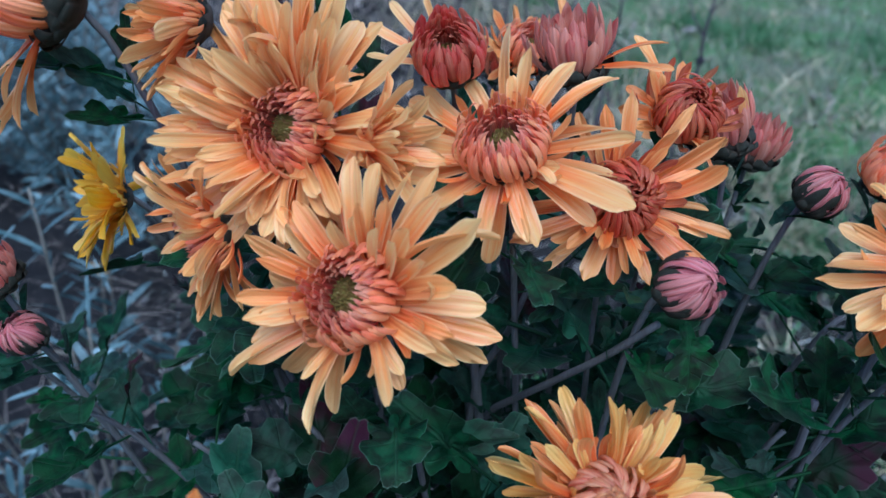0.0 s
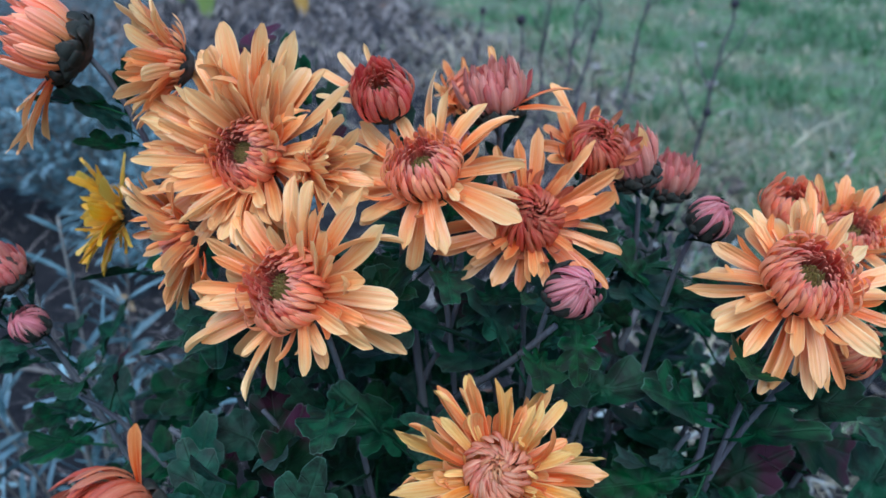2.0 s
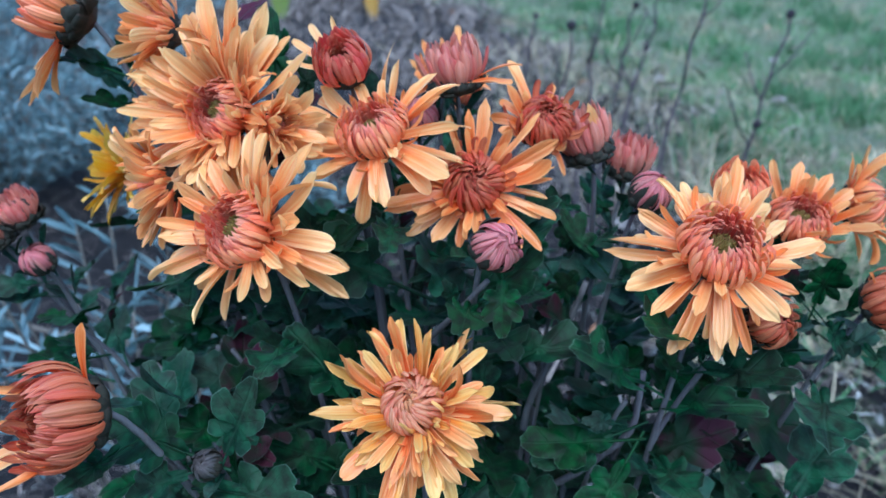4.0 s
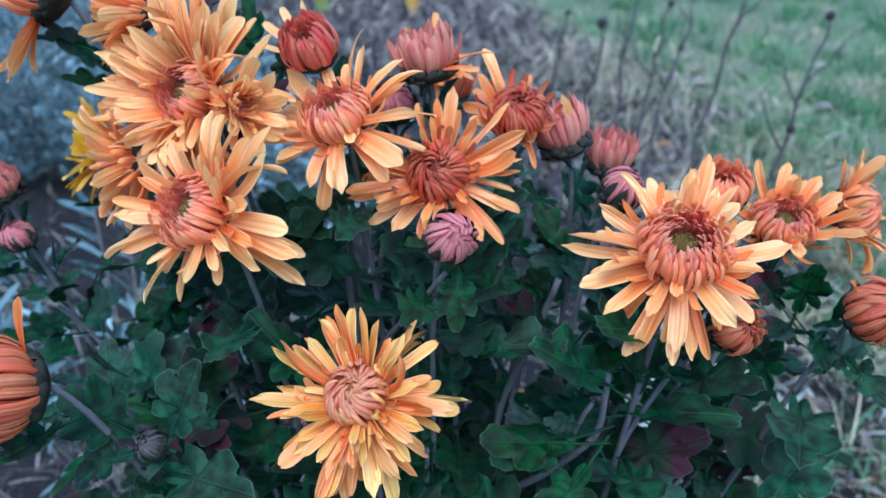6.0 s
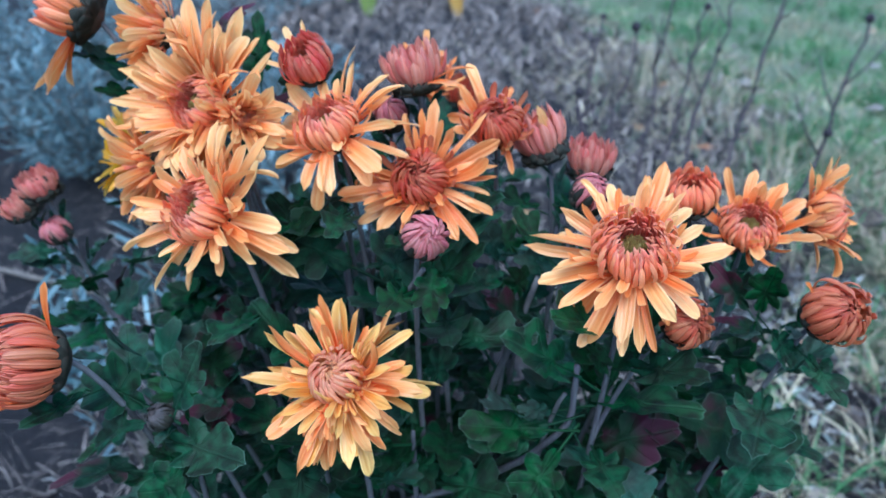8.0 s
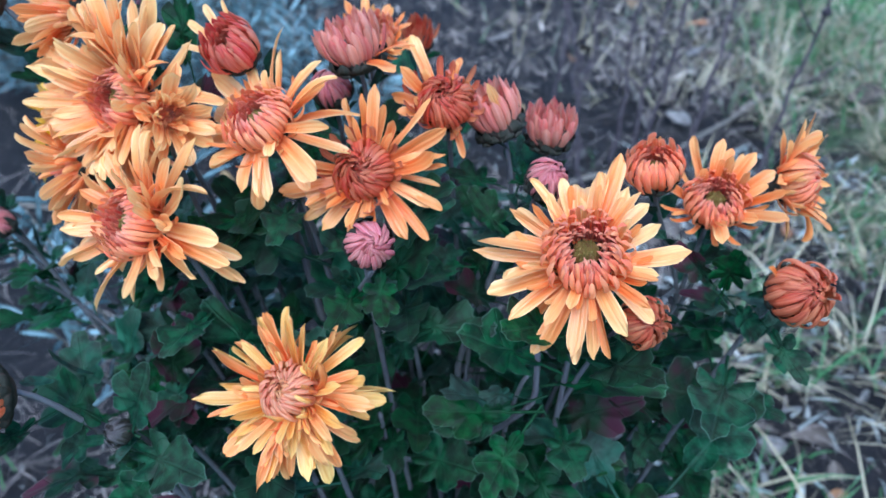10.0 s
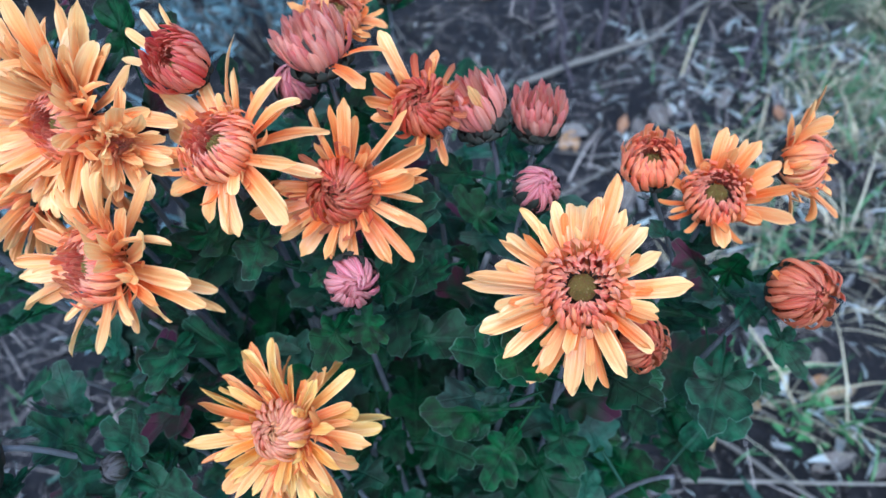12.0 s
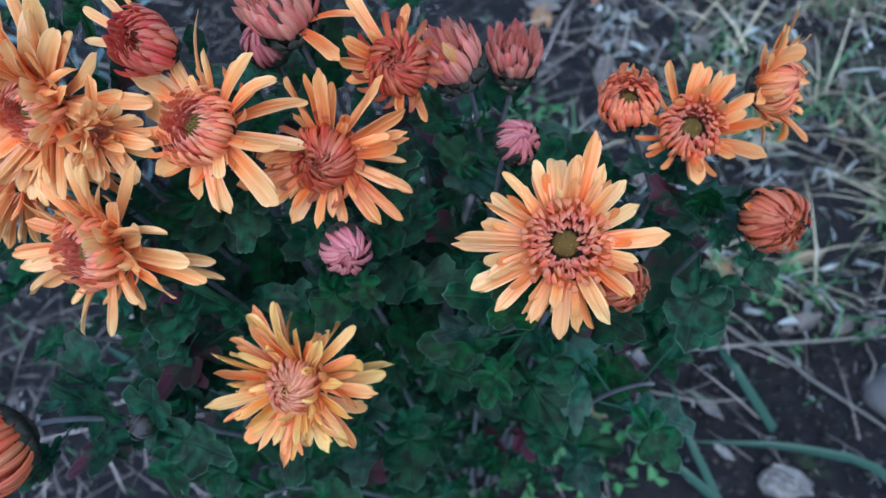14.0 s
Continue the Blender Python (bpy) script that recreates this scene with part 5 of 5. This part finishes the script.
silver_bush(-0.44, 0.56, 0.20, 0.60, 13, 51, "sparse silver-blue plumes growing beside the flowers", 5)
silver_bush(-0.66, 1.46, 0.28, 0.40, 40, 152, "silver-blue narrow-leaved bush in the bed", 3)
silver_bush(-1.15, 1.88, 0.40, 0.50, 75, 52, "silver-blue narrow-leaved bush in the bed")
silver_bush(-1.70, 1.80, 0.42, 0.52, 75, 53, "silver-blue narrow-leaved bush in the bed")
for _k, (_x, _y, _r, _h) in enumerate(((-2.3, 2.2, 0.5, 0.55), (-1.55, 2.7, 0.45, 0.42), (-2.7, 3.1, 0.6, 0.55), (-3.5, 3.5, 0.7, 0.6), (-3.1, 4.8, 0.8, 0.6),
                                       (-4.6, 5.0, 0.9, 0.7), (-5.4, 6.4, 1.0, 0.7), (-3.6, 6.8, 0.9, 0.6))):
    silver_bush(_x, _y, _r, _h, 60, 54 + _k, "silver-grey bush at the back of the bed")


# ---- iris leaves, dry stalks, litter ----
def iris_fan(x, y, count, height, seed, label, skin):
    """A fan of sword-shaped leaves, upright or leaning."""
    rnd = random.Random(seed)
    ob = tagged(new("iris_plant", None), label, "plant", "iris plants")
    ob.location = (x, y, ground_height(x, y))
    for k in range(count):
        turn = rnd.uniform(-0.5, 0.5)
        h, w, reach = height * rnd.uniform(0.7, 1.1), rnd.uniform(0.06, 0.10), rnd.uniform(0.05, 0.35) * (1 if k % 2 else -1)
        out = Vector((math.cos(turn), math.sin(turn), 0))
        rows, uvs = [], []
        for i in range(10):
            s = i / 9
            c = out * (reach * s**1.6 + 0.02 * (k - count / 2)) + Vector((0, 0, h * s))
            g = out * (w / 2 * (0.35 + 0.65 * min(s * 4, 1)) * (1 - s**3) + 0.001)
            rows.append([tuple(c - g), tuple(c + Vector((0, -0.006, 0))), tuple(c + g)])
            uvs.append([(0, s), (0.5, s), (1, s)])
        child("leaf", sheet_mesh("leaf", rows, uvs, skin), ob)
    return ob


iris_fan(-2.55, 6.40, 4, 0.75, 61, "iris clump with green leaves far back in the bed", IRIS)
iris_fan(-1.66, 6.50, 3, 0.80, 62, "iris clump with orange-yellow autumn leaves", IRIS_GOLD)
iris_fan(-1.45, 8.50, 4, 0.85, 63, "iris clump with withering yellow leaves", IRIS_GOLD)
iris_fan(-3.30, 7.60, 4, 0.80, 64, "iris clump with green leaves far back in the bed", IRIS)


def dry_stalk(x, y, top, height, heads, seed):
    """A dead flower stalk with round seed heads."""
    rnd = random.Random(seed)
    ob = tagged(new("dry_stalk", None), "dead grey flower stalk with a round dark seed head", "dry plant", "dead flower stalks")
    ob.location = (x, y, ground_height(x, y))
    end = Vector((top[0] - x, top[1] - y, height))
    pts = bent((0, 0, -0.01), (end.x * 0.7, end.y * 0.7, height), end, (end.x * 0.9, end.y * 0.9, height * 0.8), 14)
    pts = [p + Vector((rnd.uniform(-0.009, 0.009), rnd.uniform(-0.007, 0.007), 0)) for p in pts]
    child("stem", tube_mesh("stem", pts, [0.0052 - 0.0002 * i for i in range(15)], STALK, 6), ob)
    spots = [pts[-1]] + [pts[rnd.randint(8, 12)] for _ in range(heads - 1)]
    for p in spots:
        r = rnd.uniform(0.008, 0.0125)
        me = turned_mesh("seed_head", [(r * math.sin(math.pi * (i + 0.4) / 8), r * 0.95 * -math.cos(math.pi * (i + 0.4) / 8)) for i in range(8)], SEED, 10)
        for v in me.vertices:
            v.co *= 1 + 0.22 * noise.noise(v.co * 300)
        child("seed_head", me, ob, Matrix.Translation(p))
    for i in (4, 6, 8, 10, 11):
        tip = pts[i] + Vector((rnd.uniform(-0.09, 0.09), rnd.uniform(-0.06, 0.06), rnd.uniform(0.05, 0.14)))
        child("twig", tube_mesh("twig", [pts[i], pts[i].lerp(tip, 0.5) + Vector((0, 0, -0.012)), tip], [0.0024, 0.002, 0.0014], STALK, 5), ob)
    return ob


dry_stalk(0.05, 1.50, (0.128, 1.563), 0.625, 1, 71)
dry_stalk(0.46, 1.40, (0.559, 1.466), 0.665, 2, 72)
dry_stalk(0.20, 1.62, (0.27, 1.72), 0.66, 1, 73)
dry_stalk(0.24, 1.70, (0.36, 1.86), 0.74, 2, 74)
dry_stalk(0.16, 1.56, (0.19, 1.66), 0.72, 1, 75)
dry_stalk(-0.02, 1.66, (0.03, 1.76), 0.62, 1, 76)
dry_stalk(0.34, 1.60, (0.47, 1.80), 0.78, 1, 77)
dry_stalk(0.10, 1.40, (0.02, 1.48), 0.5, 1, 78)


def twig(points, radius, seed, label="pale dry twig lying on the soil"):
    rnd = random.Random(seed)
    pts = [Vector(p) for p in points]
    fine = []
    for a, b in zip(pts, pts[1:]):
        fine += [a.lerp(b, k / 5) + Vector((rnd.uniform(-1, 1), rnd.uniform(-1, 1), rnd.uniform(-0.6, 0.6))) * radius * 0.8 for k in range(5)]
    fine.append(pts[-1])
    return tagged(new("twig", tube_mesh("twig", fine, [radius * (1.1 - 0.6 * k / len(fine)) for k in range(len(fine))], TWIG, 7)), label, "twig", "twigs on the ground")


def on_ground(x, y, up=0.006):
    return (x, y, ground_height(x, y) + up)


twig([on_ground(0.36, 0.54), on_ground(0.46, 0.47, 0.02), on_ground(0.62, 0.37)], 0.0034, 81)
twig([on_ground(0.33, 0.46), on_ground(0.48, 0.48, 0.015), on_ground(0.70, 0.52)], 0.0028, 82)
twig([on_ground(-0.02, 1.38), on_ground(0.28, 1.58, 0.03), on_ground(0.72, 2.25, 0.02)], 0.0075, 83, "long grey branch lying across the bed")
twig([on_ground(0.12, 2.40), on_ground(0.21, 1.95, 0.03), on_ground(0.29, 1.52)], 0.0055, 84)
twig([on_ground(0.10, 1.0), on_ground(0.22, 1.12, 0.01), on_ground(0.26, 1.3)], 0.0028, 85)
twig([on_ground(0.31, 0.40), on_ground(0.37, 0.385, 0.012), on_ground(0.44, 0.40)], 0.002, 86)
twig([on_ground(-1.55, 1.10, 0.01), on_ground(-1.1, 1.06, 0.02), on_ground(-0.72, 1.00, 0.01)], 0.006, 87, "pale dry stalk lying on the dark soil")
_rnd = random.Random(88)
for _k in range(34):
    _x, _y = _rnd.uniform(-0.6, 0.85), _rnd.uniform(0.25, 1.7)
    _a, _l = _rnd.uniform(0, 6.28), _rnd.uniform(0.05, 0.2)
    twig([on_ground(_x, _y), on_ground(_x + 0.5 * _l * math.cos(_a), _y + 0.5 * _l * math.sin(_a), 0.009), on_ground(_x + _l * math.cos(_a + 0.3), _y + _l * math.sin(_a + 0.3))], _rnd.uniform(0.001, 0.0022), 900 + _k)


def oval_leaf(rnd):
    rows, uvs = [], []
    curl, fold = rnd.uniform(-0.5, 0.6), rnd.uniform(0.1, 0.9)
    for i in range(9):
        s = i / 8
        w = 0.24 * math.sin(math.pi * min(max(s * 0.97 + 0.02, 0), 1)) ** 0.8
        rows.append([(c * w, s - 0.5, fold * w * c * c + curl * (s - 0.5) ** 2 + 0.03 * math.sin(9 * s + 4 * c)) for c in COLUMNS])
        uvs.append([(0.5 + c * w, s) for c in COLUMNS])
    return sheet_mesh("dead_leaf", rows, uvs, DEAD)


_rnd = random.Random(91)
OVALS = [oval_leaf(_rnd) for _ in range(6)]
for _k in range(150):
    if _k < 60:
        _x, _y = _rnd.uniform(0.2, 0.8), _rnd.uniform(0.5, 1.4)
    else:
        _y = _rnd.uniform(0.2, 4.2)
        _x = _rnd.uniform(-0.7 - 0.2 * _y, 0.9)
    _l = _rnd.uniform(0.03, 0.075) * (1 if _y < 1.5 else 1.35)
    _o = tagged(new("dead_leaf", _rnd.choice(OVALS)), "curled dry grey-brown leaf lying on the soil", "dead leaf", "fallen leaves")
    _o.matrix_basis = Matrix.Translation(on_ground(_x, _y, 0.008)) @ Euler((_rnd.uniform(-0.5, 0.5), _rnd.uniform(-0.5, 0.5), _rnd.uniform(0, 6.28))).to_matrix().to_4x4() @ scaled(_l * _rnd.uniform(0.7, 1.3), _l, _l)


for _k in range(56):
    _y = 2.0 + 5.0 * _rnd.random()
    _x = lawn_edge(_y) + _rnd.uniform(-0.7, 1.0 + 0.4 * _y)
    _l = _rnd.uniform(0.05, 0.1)
    _o = tagged(new("dead_leaf", _rnd.choice(OVALS)), "pale fallen leaf lying in the lawn grass", "dead leaf", "fallen leaves")
    _o.matrix_basis = Matrix.Translation(on_ground(_x, _y, 0.04)) @ Euler((_rnd.uniform(-0.5, 0.5), _rnd.uniform(-0.5, 0.5), _rnd.uniform(0, 6.28))).to_matrix().to_4x4() @ scaled(_l * _rnd.uniform(0.9, 1.6), _l, _l)


def pebble(rnd):
    bm = bmesh.new()
    bmesh.ops.create_icosphere(bm, subdivisions=2, radius=1.0)
    off = Vector((rnd.uniform(0, 50), 0, 0))
    for v in bm.verts:
        v.co *= 1 + 0.3 * noise.noise(v.co * 1.1 + off)
        v.co.z *= 0.6
    me = bpy.data.meshes.new("pebble")
    bm.to_mesh(me)
    bm.free()
    me.materials.append(STONE)
    me.polygons.foreach_set("use_smooth", [True] * len(me.polygons))
    return me


PEBBLES = [pebble(_rnd) for _ in range(4)]
for _k in range(60):
    _x, _y, _s = _rnd.uniform(-0.7, 0.8), _rnd.uniform(0.2, 1.6), _rnd.uniform(0.004, 0.014)
    _o = tagged(new("pebble", _rnd.choice(PEBBLES)), "small grey clod of earth or stone on the soil", "stone", "stones on the soil")
    _o.matrix_basis = Matrix.Translation(on_ground(_x, _y, 0.001)) @ Matrix.Rotation(_rnd.uniform(0, 6.28), 4, "Z") @ scaled(_s, _s * _rnd.uniform(0.7, 1.2), _s)


for _x, _y, _s, _f, _l in ((-0.07, 1.355, 0.034, 0.9, "pale whitish stone on the dark soil"), (0.454, 0.733, 0.022, 0.8, "pale buff stone among dry grass"),
                           (0.468, 0.290, 0.026, 0.8, "pale grey stone beside grass blades"), (0.635, 0.43, 0.045, 0.1, "dark round stone at the grass edge"), (0.30, 0.62, 0.02, 0.5, "grey stone on the soil")):
    _o = tagged(new("stone", pebble(_rnd)), _l, "stone")
    _o.data.materials[0] = PALE_STONE if _f > 0.6 else STONE
    _o.matrix_basis = Matrix.Translation(on_ground(_x, _y, 0.004)) @ Matrix.Rotation(_rnd.uniform(0, 6.28), 4, "Z") @ scaled(_s, _s * 0.8, _s)
for _x, _y, _l, _a in ((0.169, 0.413, 0.055, 0.5), (0.185, 0.40, 0.06, 0.2), (0.273, 0.423, 0.06, 0.1), (0.30, 0.44, 0.05, 2.5), (0.235, 0.36, 0.045, 1.0), (0.42, 0.60, 0.06, 0.8), (0.12, 1.22, 0.08, 1.2), (0.30, 1.30, 0.08, 0.3)):
    _o = tagged(new("dead_leaf", OVALS[_k % 6]), "pale curled dry leaf on the soil", "dead leaf", "fallen leaves")
    _k += 1
    _o.matrix_basis = Matrix.Translation(on_ground(_x, _y, 0.012)) @ Euler((_rnd.uniform(-0.4, 0.4), _rnd.uniform(-0.4, 0.4), _a)).to_matrix().to_4x4() @ scaled(_l * 1.1, _l, _l)


def broad_grass(points, width, label="broad blue-green grass blade over the soil"):
    pts = [Vector(p) for p in points]
    rows, uvs = [], []
    for i in range(11):
        s = i / 10
        k = min(int(s * (len(pts) - 1)), len(pts) - 2)
        c = pts[k].lerp(pts[k + 1], s * (len(pts) - 1) - k)
        way = (pts[k + 1] - pts[k]).normalized()
        side = way.cross(Vector((0, 0, 1))).normalized() * width / 2 * (1 - s**3)
        rows.append([tuple(c - side), tuple(c - Vector((0, 0, width * 0.2))), tuple(c + side)])
        uvs.append([(0, s), (0.5, s), (1, s)])
    return tagged(new("grass_blade", sheet_mesh("grass_blade", rows, uvs, BROAD)), label, "grass", "broad grass blades")


broad_grass([on_ground(0.42, 0.24), (0.345, 0.285, 0.03), (0.255, 0.335, 0.03)], 0.013)
broad_grass([on_ground(0.66, 0.25), (0.56, 0.315, 0.05), (0.46, 0.325, 0.05), (0.33, 0.325, 0.02)], 0.013)
broad_grass([on_ground(0.40, 0.25), (0.35, 0.32, 0.05), (0.33, 0.41, 0.04)], 0.011)
broad_grass([on_ground(0.47, 0.36), (0.41, 0.42, 0.06), (0.39, 0.46, 0.05)], 0.014)
broad_grass([on_ground(-0.34, 0.31), (-0.42, 0.345, 0.05), (-0.52, 0.39, 0.02)], 0.015)
broad_grass([on_ground(-0.56, 0.30), (-0.50, 0.33, 0.03), (-0.42, 0.34, 0.01)], 0.009)


def weed_place(rng):
    x, y = rng.choice(((0.19, 0.31), (0.24, 0.29), (0.28, 0.31), (0.16, 0.27), (0.5, 0.55), (0.1, 0.9), (0.20, 0.36)))
    return x + rng.gauss(0, 0.035), y + rng.gauss(0, 0.03), ground_height(x, y) + rng.uniform(0.005, 0.03), 1.0


blades("weed", 240, weed_place, (0.012, 0.02), (0.009, 0.015), (1.1, 1.6), WEED, "small bright green round-leaved weeds", "weed", 26, 0.2, 4)
